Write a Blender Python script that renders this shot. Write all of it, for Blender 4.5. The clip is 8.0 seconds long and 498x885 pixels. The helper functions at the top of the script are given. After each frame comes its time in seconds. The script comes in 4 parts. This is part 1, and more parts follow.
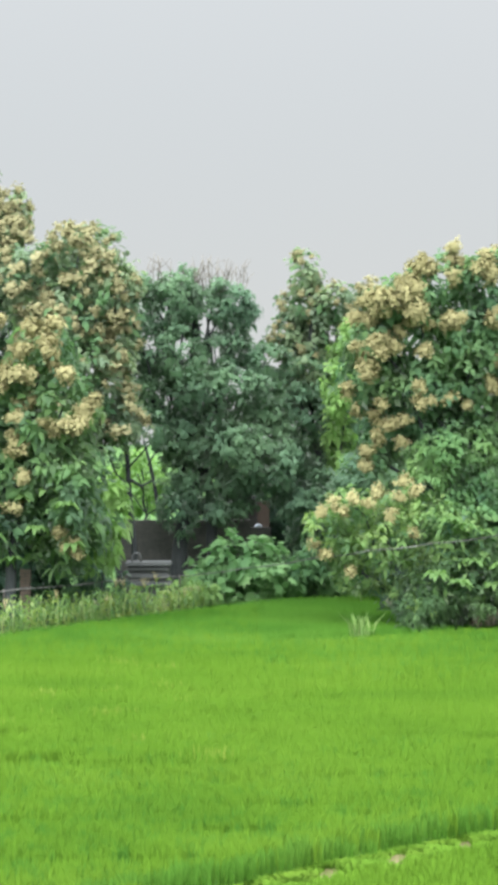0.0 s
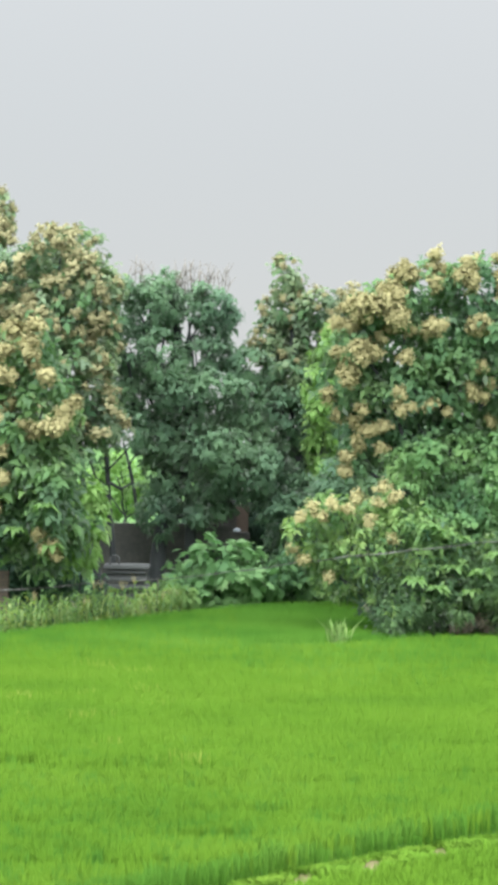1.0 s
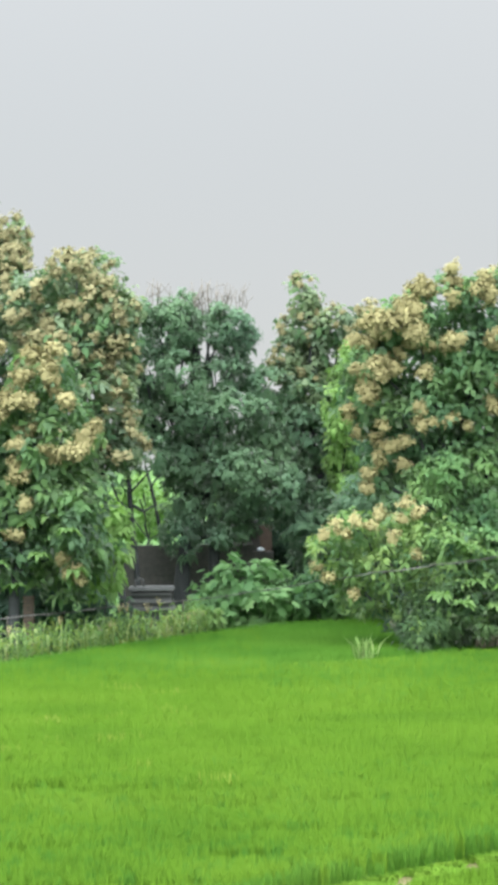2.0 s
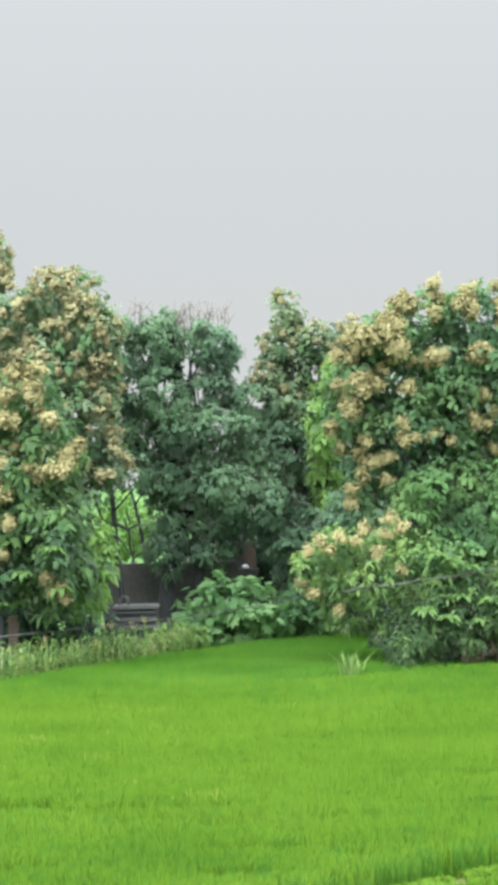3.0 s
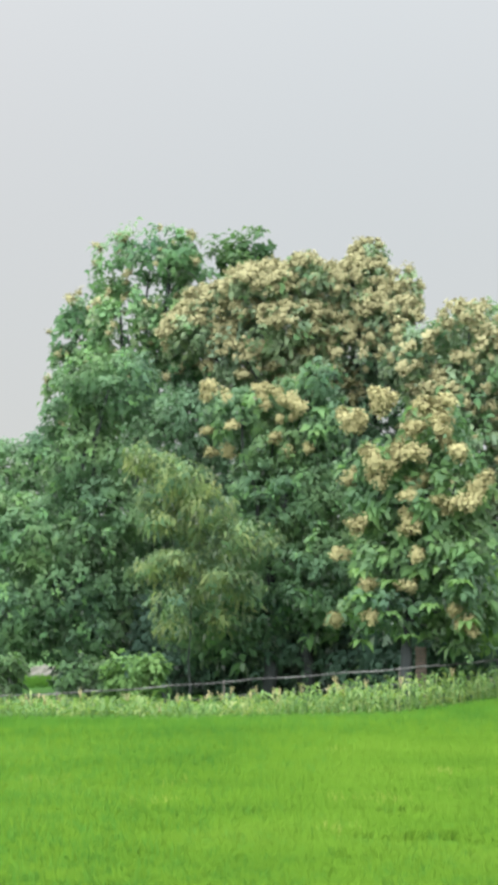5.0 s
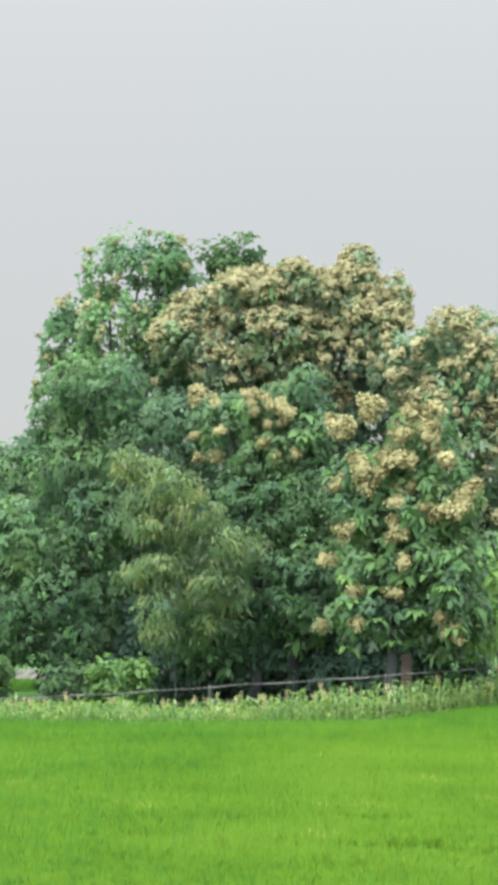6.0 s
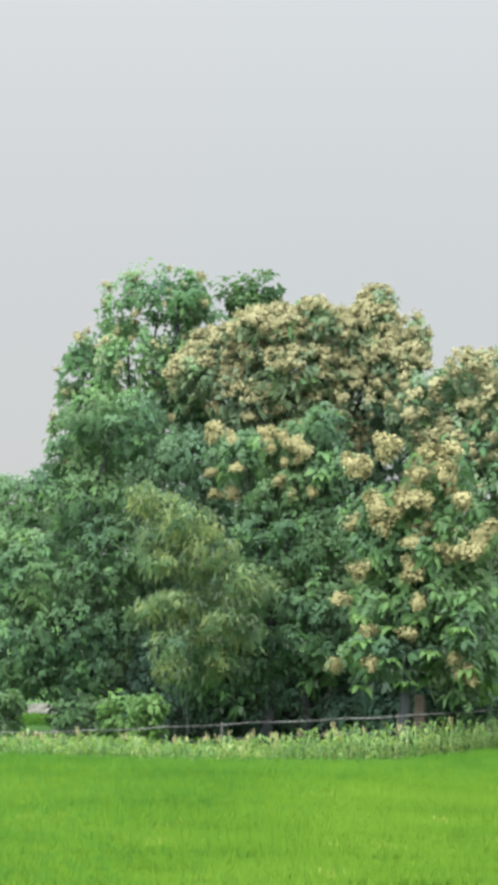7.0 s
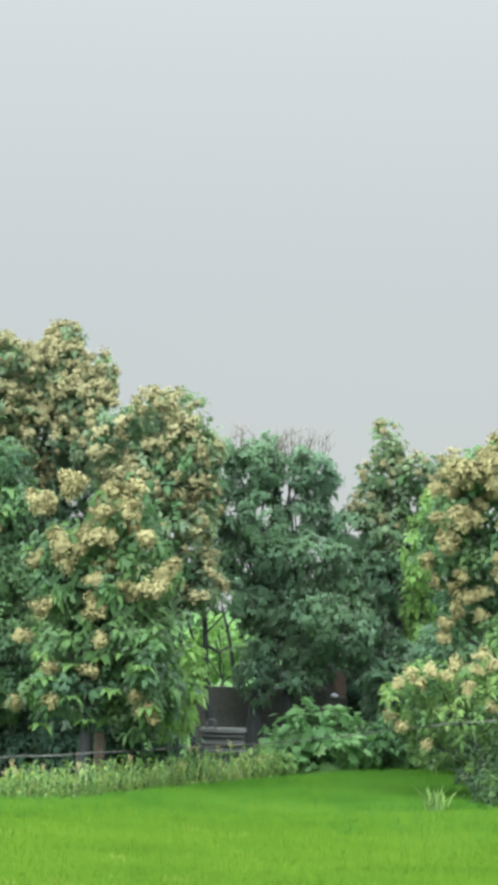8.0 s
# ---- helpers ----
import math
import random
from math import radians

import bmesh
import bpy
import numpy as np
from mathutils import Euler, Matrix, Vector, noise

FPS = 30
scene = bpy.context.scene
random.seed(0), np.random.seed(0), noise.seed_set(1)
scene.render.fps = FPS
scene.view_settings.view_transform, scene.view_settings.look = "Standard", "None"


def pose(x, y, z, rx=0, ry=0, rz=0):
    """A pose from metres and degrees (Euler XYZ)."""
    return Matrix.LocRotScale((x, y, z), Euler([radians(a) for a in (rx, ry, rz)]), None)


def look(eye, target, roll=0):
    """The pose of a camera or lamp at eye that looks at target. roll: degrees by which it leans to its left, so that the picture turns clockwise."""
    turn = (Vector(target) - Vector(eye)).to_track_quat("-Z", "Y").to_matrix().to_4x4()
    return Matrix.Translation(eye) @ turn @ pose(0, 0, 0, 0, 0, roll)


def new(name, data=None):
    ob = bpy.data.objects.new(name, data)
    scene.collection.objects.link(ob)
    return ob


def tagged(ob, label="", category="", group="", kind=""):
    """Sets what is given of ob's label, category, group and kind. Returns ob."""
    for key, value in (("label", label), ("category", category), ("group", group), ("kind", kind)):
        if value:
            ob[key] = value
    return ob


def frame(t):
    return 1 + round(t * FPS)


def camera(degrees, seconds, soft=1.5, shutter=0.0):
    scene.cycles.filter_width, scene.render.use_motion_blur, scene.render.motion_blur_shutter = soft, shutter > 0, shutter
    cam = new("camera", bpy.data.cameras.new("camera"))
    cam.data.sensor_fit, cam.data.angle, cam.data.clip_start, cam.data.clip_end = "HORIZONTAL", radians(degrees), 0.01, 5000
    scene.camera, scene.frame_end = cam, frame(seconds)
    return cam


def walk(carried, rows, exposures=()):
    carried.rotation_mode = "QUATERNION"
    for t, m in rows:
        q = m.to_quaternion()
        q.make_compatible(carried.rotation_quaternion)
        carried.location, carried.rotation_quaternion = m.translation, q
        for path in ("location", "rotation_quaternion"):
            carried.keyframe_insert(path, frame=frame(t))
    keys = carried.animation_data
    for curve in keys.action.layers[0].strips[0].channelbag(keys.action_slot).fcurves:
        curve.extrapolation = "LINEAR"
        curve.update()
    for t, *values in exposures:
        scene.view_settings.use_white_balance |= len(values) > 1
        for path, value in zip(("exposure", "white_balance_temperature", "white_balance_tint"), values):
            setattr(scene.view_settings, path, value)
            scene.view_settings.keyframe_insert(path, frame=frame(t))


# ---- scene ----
# The camera stands on a raised spot at the edge of the fields and only turns, held in the hand.
EYE = 4.0
cam = camera(12.0, 8.0, soft=5.0)
ROWS = [
    (0.0, -0.000, -0.000, 0.000),
    (0.2, -0.621, -0.238, 0.040),
    (0.5, -0.622, -0.137, 0.265),
    (0.8, -0.331, -0.039, 0.663),
    (1.0, -0.484, 0.107, 0.733),
    (1.2, -0.302, -0.177, 0.523),
    (1.5, -0.097, -0.150, -0.269),
    (1.7, 0.107, 0.259, -0.698),
    (2.8, -0.346, 0.850, -1.106),
    (3.0, -0.382, 0.980, -1.348),
    (3.2, -0.340, 0.856, -1.381),
    (3.5, 1.016, 0.754, -1.496),
    (3.6, 1.742, 1.042, -1.440),
    (3.7, 2.297, 0.893, -1.642),
    (3.9, 3.252, 1.280, -1.510),
    (4.0, 4.126, 1.998, -1.615),
    (4.2, 5.010, 1.956, -1.531),
    (4.3, 5.640, 1.914, -1.398),
    (4.4, 6.648, 1.805, -1.247),
    (4.5, 7.872, 1.256, -1.138),
    (4.7, 8.868, 1.573, -0.871),
    (4.9, 9.231, 1.782, -0.632),
    (5.0, 9.473, 1.923, -0.616),
    (5.2, 9.481, 1.846, -0.579),
    (6.3, 9.237, 2.404, 0.265),
    (6.5, 9.449, 2.721, 0.566),
    (6.8, 9.514, 2.928, 0.791),
    (7.0, 9.590, 2.958, 0.911),
    (7.2, 8.566, 2.417, 1.385),
    (7.3, 5.040, 2.840, 1.500),
    (7.4, 2.551, 3.188, 1.100),
    (7.5, 0.997, 2.662, 1.111),
    (7.7, 0.996, 3.255, 1.237),
    (8.0, 2.000, 4.022, 1.563),
]
EXPOSURES = [(0.0, 0.04, 6500, 10), (3.0, 0.03, 6500, 10), (5.0, 0.02, 6500, 10), (7.5, -0.05, 6500, 10), (8.0, -0.07, 6400, 6)]
walk(cam, [(t, pose(0, 0, EYE, 90 + pitch, 0, yaw) @ pose(0, 0, 0, 0, 0, roll)) for t, yaw, pitch, roll in ROWS], EXPOSURES)

# ---- overcast daylight: a clear-sky term under a bright, even cloud layer, and a wide, weak sun ----
SUN_ELEVATION, SUN_ROTATION = radians(49), radians(197)
SUN_WAY = (-10, -33, 39.7)
world = bpy.data.worlds.new("overcast")
scene.world = world
world.use_nodes = True
wn, wl = world.node_tree.nodes, world.node_tree.links
wn.clear()
sky = wn.new("ShaderNodeTexSky")
sky.sky_type, sky.sun_disc = "NISHITA", False
sky.sun_elevation, sky.sun_rotation = SUN_ELEVATION, SUN_ROTATION
clear = wn.new("ShaderNodeBackground")
clear.inputs["Strength"].default_value = 0.01
wl.new(sky.outputs[0], clear.inputs["Color"])
coord = wn.new("ShaderNodeTexCoord")
split = wn.new("ShaderNodeSeparateXYZ")
wl.new(coord.outputs["Generated"], split.inputs[0])
ramp = wn.new("ShaderNodeMapRange")
ramp.interpolation_type = "SMOOTHSTEP"
for key, value in (("From Min", 0.03), ("From Max", 0.9), ("To Min", 0.575), ("To Max", 1.35)):
    ramp.inputs[key].default_value = value
wl.new(split.outputs["Z"], ramp.inputs["Value"])
mist = wn.new("ShaderNodeTexNoise")
mist.inputs["Scale"].default_value, mist.inputs["Detail"].default_value = 3.0, 2.0
wl.new(coord.outputs["Generated"], mist.inputs["Vector"])
tint = wn.new("ShaderNodeMix")
tint.data_type = "RGBA"
tint.inputs["A"].default_value, tint.inputs["B"].default_value = (0.97, 1.03, 1.05, 1), (1.05, 1.05, 1.05, 1)
wl.new(mist.outputs["Fac"], tint.inputs["Factor"])
# the cloud glows broadly around the hidden sun
facing = wn.new("ShaderNodeVectorMath")
facing.operation = "DOT_PRODUCT"
facing.inputs[1].default_value = Vector(SUN_WAY).normalized()
wl.new(coord.outputs["Generated"], facing.inputs[0])
glow = wn.new("ShaderNodeMapRange")
glow.interpolation_type = "SMOOTHSTEP"
for key, value in (("From Min", -0.1), ("From Max", 1.0), ("To Min", 1.0), ("To Max", 6.2)):
    glow.inputs[key].default_value = value
wl.new(facing.outputs["Value"], glow.inputs["Value"])
level = wn.new("ShaderNodeMath")
level.operation = "MULTIPLY"
wl.new(ramp.outputs[0], level.inputs[0])
wl.new(glow.outputs[0], level.inputs[1])
cloud = wn.new("ShaderNodeBackground")
wl.new(tint.outputs["Result"], cloud.inputs["Color"])
wl.new(level.outputs[0], cloud.inputs["Strength"])
both = wn.new("ShaderNodeAddShader")
wl.new(clear.outputs[0], both.inputs[0])
wl.new(cloud.outputs[0], both.inputs[1])
wl.new(both.outputs[0], wn.new("ShaderNodeOutputWorld").inputs["Surface"])

sun = new("sun", bpy.data.lights.new("sun", "SUN"))
sun.data.energy, sun.data.angle, sun.data.color = 0.9, radians(40), (1.0, 0.96, 0.88)
sun.matrix_world = look(SUN_WAY, (0, 0, 0))


# ---- materials ----
def material(name):
    m = bpy.data.materials.new(name)
    m.use_nodes = True
    m.node_tree.nodes.clear()
    return m, m.node_tree.nodes, m.node_tree.links


def ramp_node(nodes, stops):
    r = nodes.new("ShaderNodeValToRGB")
    while len(r.color_ramp.elements) < len(stops):
        r.color_ramp.elements.new(0.5)
    for e, (p, c) in zip(r.color_ramp.elements, stops):
        e.position, e.color = p, (*c, 1)
    return r


def leaf_material(name, dark, mid, light, through_colour, rough=0.7, thin=0.5, patch=0.6, gloss=0.15, vary=0.14, sheen=0.15):
    """Foliage: a colour of its own for each blade or leaf, broad patches over the plant, gloss and light shining through."""
    m, n, l = material(name)
    geo, co, noise_, mix = n.new("ShaderNodeNewGeometry"), n.new("ShaderNodeTexCoord"), n.new("ShaderNodeTexNoise"), n.new("ShaderNodeMath")
    noise_.inputs["Scale"].default_value, noise_.inputs["Detail"].default_value = patch, 4.0
    l.new(co.outputs["Object"], noise_.inputs["Vector"])
    mix.operation = "MULTIPLY_ADD"
    mix.inputs[1].default_value = vary
    l.new(geo.outputs["Random Per Island"], mix.inputs[0])
    scale = n.new("ShaderNodeMath")
    scale.operation = "MULTIPLY_ADD"
    scale.inputs[1].default_value, scale.inputs[2].default_value = 1.5, -0.25 - vary / 2
    l.new(noise_.outputs["Fac"], scale.inputs[0])
    l.new(scale.outputs[0], mix.inputs[2])
    r = ramp_node(n, [(0.1, dark), (0.5, mid), (0.95, light)])
    l.new(mix.outputs[0], r.inputs[0])
    p, tr, sh, out = n.new("ShaderNodeBsdfPrincipled"), n.new("ShaderNodeBsdfTranslucent"), n.new("ShaderNodeMixShader"), n.new("ShaderNodeOutputMaterial")
    l.new(r.outputs[0], p.inputs["Base Color"])
    p.inputs["Roughness"].default_value, p.inputs["Specular IOR Level"].default_value = rough, gloss
    # where set, the sheen pales the leaves in place of haze
    p.inputs["Sheen Weight"].default_value, p.inputs["Sheen Roughness"].default_value = sheen, 0.5
    tm = n.new("ShaderNodeMix")
    tm.data_type, tm.blend_type = "RGBA", "MULTIPLY"
    tm.inputs["Factor"].default_value = 1.0
    tm.inputs["B"].default_value = (*through_colour, 1)
    l.new(r.outputs[0], tm.inputs["A"])
    l.new(tm.outputs["Result"], tr.inputs["Color"])
    sh.inputs[0].default_value = thin
    l.new(p.outputs[0], sh.inputs[1])
    l.new(tr.outputs[0], sh.inputs[2])
    l.new(sh.outputs[0], out.inputs[0])
    return m


def solid_material(name, stops, scale, rough=0.9, bump=0.3, stretch=(1, 1, 1), fine=12.0, vary=0.0, thin=0.0):
    """Bark, soil, masonry: colour from noise at two scales, with relief."""
    m, n, l = material(name)
    co, mp = n.new("ShaderNodeTexCoord"), n.new("ShaderNodeMapping")
    mp.inputs["Scale"].default_value = stretch
    l.new(co.outputs["Object"], mp.inputs[0])
    a, b, mx = n.new("ShaderNodeTexNoise"), n.new("ShaderNodeTexNoise"), n.new("ShaderNodeMix")
    a.inputs["Scale"].default_value, b.inputs["Scale"].default_value = scale, scale * fine
    a.inputs["Detail"].default_value = b.inputs["Detail"].default_value = 5.0
    l.new(mp.outputs[0], a.inputs["Vector"])
    l.new(mp.outputs[0], b.inputs["Vector"])
    mx.inputs["Factor"].default_value = 0.4
    l.new(a.outputs["Fac"], mx.inputs["A"])
    l.new(b.outputs["Fac"], mx.inputs["B"])
    r = ramp_node(n, stops)
    if vary:
        info, add = n.new("ShaderNodeObjectInfo"), n.new("ShaderNodeMath")
        add.operation = "MULTIPLY_ADD"
        add.inputs[1].default_value = vary
        sub = n.new("ShaderNodeMath")
        sub.operation = "SUBTRACT"
        sub.inputs[1].default_value = vary / 2
        l.new(mx.outputs["Result"], sub.inputs[0])
        l.new(info.outputs["Random"], add.inputs[0])
        l.new(sub.outputs[0], add.inputs[2])
        l.new(add.outputs[0], r.inputs[0])
    else:
        l.new(mx.outputs["Result"], r.inputs[0])
    p, bp, out = n.new("ShaderNodeBsdfPrincipled"), n.new("ShaderNodeBump"), n.new("ShaderNodeOutputMaterial")
    p.inputs["Roughness"].default_value, p.inputs["Specular IOR Level"].default_value = rough, 0.15
    bp.inputs["Strength"].default_value, bp.inputs["Distance"].default_value = bump, 0.03
    l.new(mx.outputs["Result"], bp.inputs["Height"])
    l.new(r.outputs[0], p.inputs["Base Color"])
    l.new(bp.outputs[0], p.inputs["Normal"])
    if thin:
        tr, sh = n.new("ShaderNodeBsdfTranslucent"), n.new("ShaderNodeMixShader")
        l.new(r.outputs[0], tr.inputs["Color"])
        sh.inputs[0].default_value = thin
        l.new(p.outputs[0], sh.inputs[1])
        l.new(tr.outputs[0], sh.inputs[2])
        l.new(sh.outputs[0], out.inputs[0])
    else:
        l.new(p.outputs[0], out.inputs[0])
    return m


TEAK = leaf_material("teak_leaf", (0.062, 0.145, 0.100), (0.125, 0.240, 0.115), (0.235, 0.365, 0.140), (1.0, 1.1, 0.8))
TEAK_FRESH = leaf_material("fresh_teak_leaf", (0.066, 0.142, 0.084), (0.132, 0.25, 0.1), (0.24, 0.365, 0.128), (1.0, 1.1, 0.75))
TEAK_DULL = leaf_material("dull_teak_leaf", (0.104, 0.164, 0.137), (0.189, 0.269, 0.162), (0.308, 0.377, 0.209), (1.0, 1.1, 0.8))
# extra sheen imitates a haze over the dark tree
DARK = leaf_material("dark_leaf", (0.106, 0.197, 0.138), (0.138, 0.241, 0.144), (0.178, 0.29, 0.15), (0.95, 1.1, 0.85), sheen=0.25)
OLIVE = leaf_material("olive_leaf", (0.065, 0.135, 0.09), (0.15, 0.222, 0.095), (0.34, 0.37, 0.15), (1.0, 1.1, 0.75), patch=1.2, vary=0.35)
BRIGHT = leaf_material("bright_leaf", (0.063, 0.155, 0.095), (0.135, 0.270, 0.107), (0.232, 0.372, 0.136), (1.0, 1.1, 0.75), patch=0.9)
DEEP = leaf_material("deep_leaf", (0.071, 0.14, 0.1), (0.118, 0.212, 0.107), (0.204, 0.305, 0.122), (0.95, 1.1, 0.85))
BUSH = leaf_material("bush_leaf", (0.042, 0.096, 0.048), (0.072, 0.14, 0.055), (0.13, 0.212, 0.07), (1.0, 1.1, 0.75), vary=0.25)
# undergrowth leaves, with the shade under the trees put into their dark green
SHADY = leaf_material("shaded_undergrowth_leaf", (0.045, 0.09, 0.07), (0.065, 0.125, 0.085), (0.095, 0.165, 0.09), (1.0, 1.1, 0.8))
ROSETTE = leaf_material("rosette_leaf", (0.1, 0.19, 0.08), (0.15, 0.265, 0.095), (0.215, 0.335, 0.125), (1.0, 1.1, 0.75), vary=0.4, sheen=0.0)
# bright lime green; on the sapling it stands for light from behind
LIME = leaf_material("lime_leaf", (0.13, 0.26, 0.085), (0.22, 0.38, 0.12), (0.32, 0.49, 0.17), (1.0, 1.1, 0.7), patch=1.2)
CASTOR = leaf_material("castor_leaf", (0.088, 0.202, 0.088), (0.167, 0.326, 0.132), (0.273, 0.422, 0.194), (0.95, 1.1, 0.85), rough=0.5, vary=0.35)
YOUNG = leaf_material("young_leaf", (0.075, 0.165, 0.075), (0.17, 0.295, 0.1), (0.3, 0.41, 0.145), (1.0, 1.1, 0.75), patch=1.2)
RICE = leaf_material("rice_blade", (0.052, 0.124, 0.010), (0.071, 0.153, 0.012), (0.088, 0.170, 0.016), (1.05, 1.1, 0.4), rough=0.7, thin=0.28, patch=0.35, gloss=0.06, vary=0.06, sheen=0.0)
PALE_RICE = leaf_material("yellowing_rice_blade", (0.11, 0.17, 0.02), (0.16, 0.21, 0.035), (0.22, 0.25, 0.06), (1.05, 1.1, 0.4), rough=0.7, thin=0.28, patch=0.35, gloss=0.06, vary=0.3, sheen=0.0)
# dark sheath green, deepened to hold the shade at the rice's foot
RICE_STEM = leaf_material("rice_stem", (0.024, 0.078, 0.007), (0.036, 0.108, 0.009), (0.052, 0.135, 0.012), (1.0, 1.1, 0.4), rough=0.7, thin=0.2, patch=0.35, gloss=0.06, vary=0.06, sheen=0.0)
# deep green of the far paddy; near the bank it stands for shade
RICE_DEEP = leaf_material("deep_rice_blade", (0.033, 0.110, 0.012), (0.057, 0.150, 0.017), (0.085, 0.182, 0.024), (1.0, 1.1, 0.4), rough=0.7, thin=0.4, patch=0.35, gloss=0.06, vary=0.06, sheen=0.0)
DRY = leaf_material("dry_leaf", (0.08, 0.075, 0.06), (0.15, 0.14, 0.1), (0.25, 0.23, 0.17), (1.0, 1.0, 0.7), sheen=0.0)
MAIZE = leaf_material("maize_leaf", (0.07, 0.145, 0.06), (0.15, 0.255, 0.09), (0.32, 0.365, 0.165), (1.0, 1.05, 0.5), patch=1.5, vary=0.4, sheen=0.0)
WEED = leaf_material("bank_grass", (0.090, 0.200, 0.020), (0.125, 0.250, 0.028), (0.180, 0.300, 0.040), (1.0, 1.1, 0.75), patch=1.0, vary=0.05, gloss=0.06, sheen=0.0)
PALE_GRASS = leaf_material("pale_grass", (0.1, 0.205, 0.055), (0.175, 0.285, 0.085), (0.27, 0.345, 0.145), (1.0, 1.0, 0.5), patch=2.0, sheen=0.0)
BLOOM = solid_material("teak_bloom", [(0.25, (0.292, 0.272, 0.138)), (0.5, (0.323, 0.302, 0.154)), (0.75, (0.356, 0.333, 0.176))], 6.0, rough=1.0, bump=0.2, fine=4.0, vary=0.3, thin=0.34)
PALE_BLOOM = solid_material("pale_bloom", [(0.25, (0.36, 0.335, 0.17)), (0.5, (0.395, 0.37, 0.19)), (0.75, (0.43, 0.4, 0.215))], 6.0, rough=1.0, bump=0.2, fine=4.0, vary=0.3, thin=0.34)
OLD_BLOOM = solid_material("faded_teak_bloom", [(0.25, (0.272, 0.26, 0.143)), (0.5, (0.3, 0.286, 0.159)), (0.75, (0.333, 0.315, 0.18))], 6.0, rough=1.0, bump=0.2, fine=4.0, vary=0.35, thin=0.34)
TWIG = solid_material("dry_twig", [(0.3, (0.1, 0.09, 0.075)), (0.7, (0.22, 0.2, 0.175))], 3.0)
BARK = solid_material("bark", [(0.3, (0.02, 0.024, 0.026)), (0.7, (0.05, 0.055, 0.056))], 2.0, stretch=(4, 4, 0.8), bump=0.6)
SOIL = solid_material("bank_soil", [(0.3, (0.08, 0.105, 0.03)), (0.5, (0.12, 0.11, 0.052)), (0.7, (0.15, 0.125, 0.07))], 1.6)
MUD = solid_material("paddy_mud", [(0.3, (0.035, 0.1, 0.015)), (0.7, (0.055, 0.15, 0.025))], 0.5)
YARD = solid_material("leaf_litter", [(0.3, (0.06, 0.07, 0.045)), (0.55, (0.11, 0.12, 0.07)), (0.75, (0.13, 0.18, 0.07))], 0.8)
BRICKWORK = solid_material("weathered_brickwork", [(0.3, (0.07, 0.073, 0.075)), (0.55, (0.115, 0.112, 0.11)), (0.75, (0.17, 0.16, 0.15))], 1.2, fine=9)
RED_BRICK = solid_material("red_brick", [(0.3, (0.11, 0.085, 0.075)), (0.7, (0.175, 0.13, 0.11))], 2.5)
CONCRETE = solid_material("grey_concrete", [(0.3, (0.055, 0.06, 0.062)), (0.7, (0.11, 0.116, 0.116))], 1.6)
# darker concrete: shade colour for the trough's recesses, and the pillar's mortar
DARK_CONCRETE = solid_material("dark_concrete", [(0.3, (0.04, 0.044, 0.045)), (0.7, (0.085, 0.09, 0.09))], 1.8)
CABLE = solid_material("weathered_cable", [(0.42, (0.03, 0.03, 0.03)), (0.62, (0.17, 0.17, 0.165))], 1.4, rough=0.6)
POST = solid_material("grey_wood", [(0.3, (0.035, 0.033, 0.03)), (0.7, (0.09, 0.085, 0.075))], 3.0, stretch=(3, 3, 0.6))
TASSEL = solid_material("maize_tassel", [(0.3, (0.2, 0.19, 0.09)), (0.7, (0.32, 0.29, 0.15))], 4.0)
STRAW = solid_material("grey_straw", [(0.3, (0.09, 0.09, 0.075)), (0.7, (0.16, 0.155, 0.135))], 2.0)


# ---- mesh helpers ----
def mesh(name, verts, faces, mat):
    me = bpy.data.meshes.new(name)
    me.from_pydata(verts, [], faces)
    me.materials.append(mat)
    return me


def raw_mesh(name, verts, tris, mat, soft=None):
    """A mesh from arrays of corners and triangles; soft: a normal for each corner."""
    me = bpy.data.meshes.new(name)
    me.vertices.add(len(verts))
    me.vertices.foreach_set("co", np.asarray(verts, np.float32).ravel())
    me.loops.add(3 * len(tris))
    me.loops.foreach_set("vertex_index", np.asarray(tris, np.int32).ravel())
    me.polygons.add(len(tris))
    me.polygons.foreach_set("loop_start", np.arange(0, 3 * len(tris), 3, dtype=np.int32))
    me.materials.append(mat)
    me.update(calc_edges=True)
    if soft is not None:
        me.attributes.new("custom_normal", "FLOAT_VECTOR", "POINT").data.foreach_set("vector", np.asarray(soft, np.float32).ravel())
        me.update()
    return me


def part(name, me, parent, label=""):
    ob = new(name, me)
    ob.parent = parent
    return tagged(ob, label)


def unit(v):
    return v / np.maximum(np.linalg.norm(v, axis=-1, keepdims=True), 1e-9)


RNG = np.random.default_rng(7)


def leaf_arrays(base, axis, side, length, width, droop, fold=0.18):
    """Many leaves: each a folded, drooping blade, broadest before the middle and pointed at the tip."""
    k = len(base)
    up = np.cross(side, axis)
    length, width = length[:, None], width[:, None]
    down = np.array([0, 0, -1.0]) * (droop[:, None] * length)
    mid = base + axis * length * 0.45 + up * length * 0.04 + down * 0.1
    rim = mid + axis * length * 0.05 + up * width * fold
    v = np.stack([base, rim + side * width * 0.5, mid, rim - side * width * 0.5, base + axis * length + down], 1).reshape(-1, 3)
    f = np.array([(0, 1, 2), (0, 2, 3), (1, 4, 2), (2, 4, 3)])
    return v, (f[None] + 5 * np.arange(k)[:, None, None]).reshape(-1, 3)


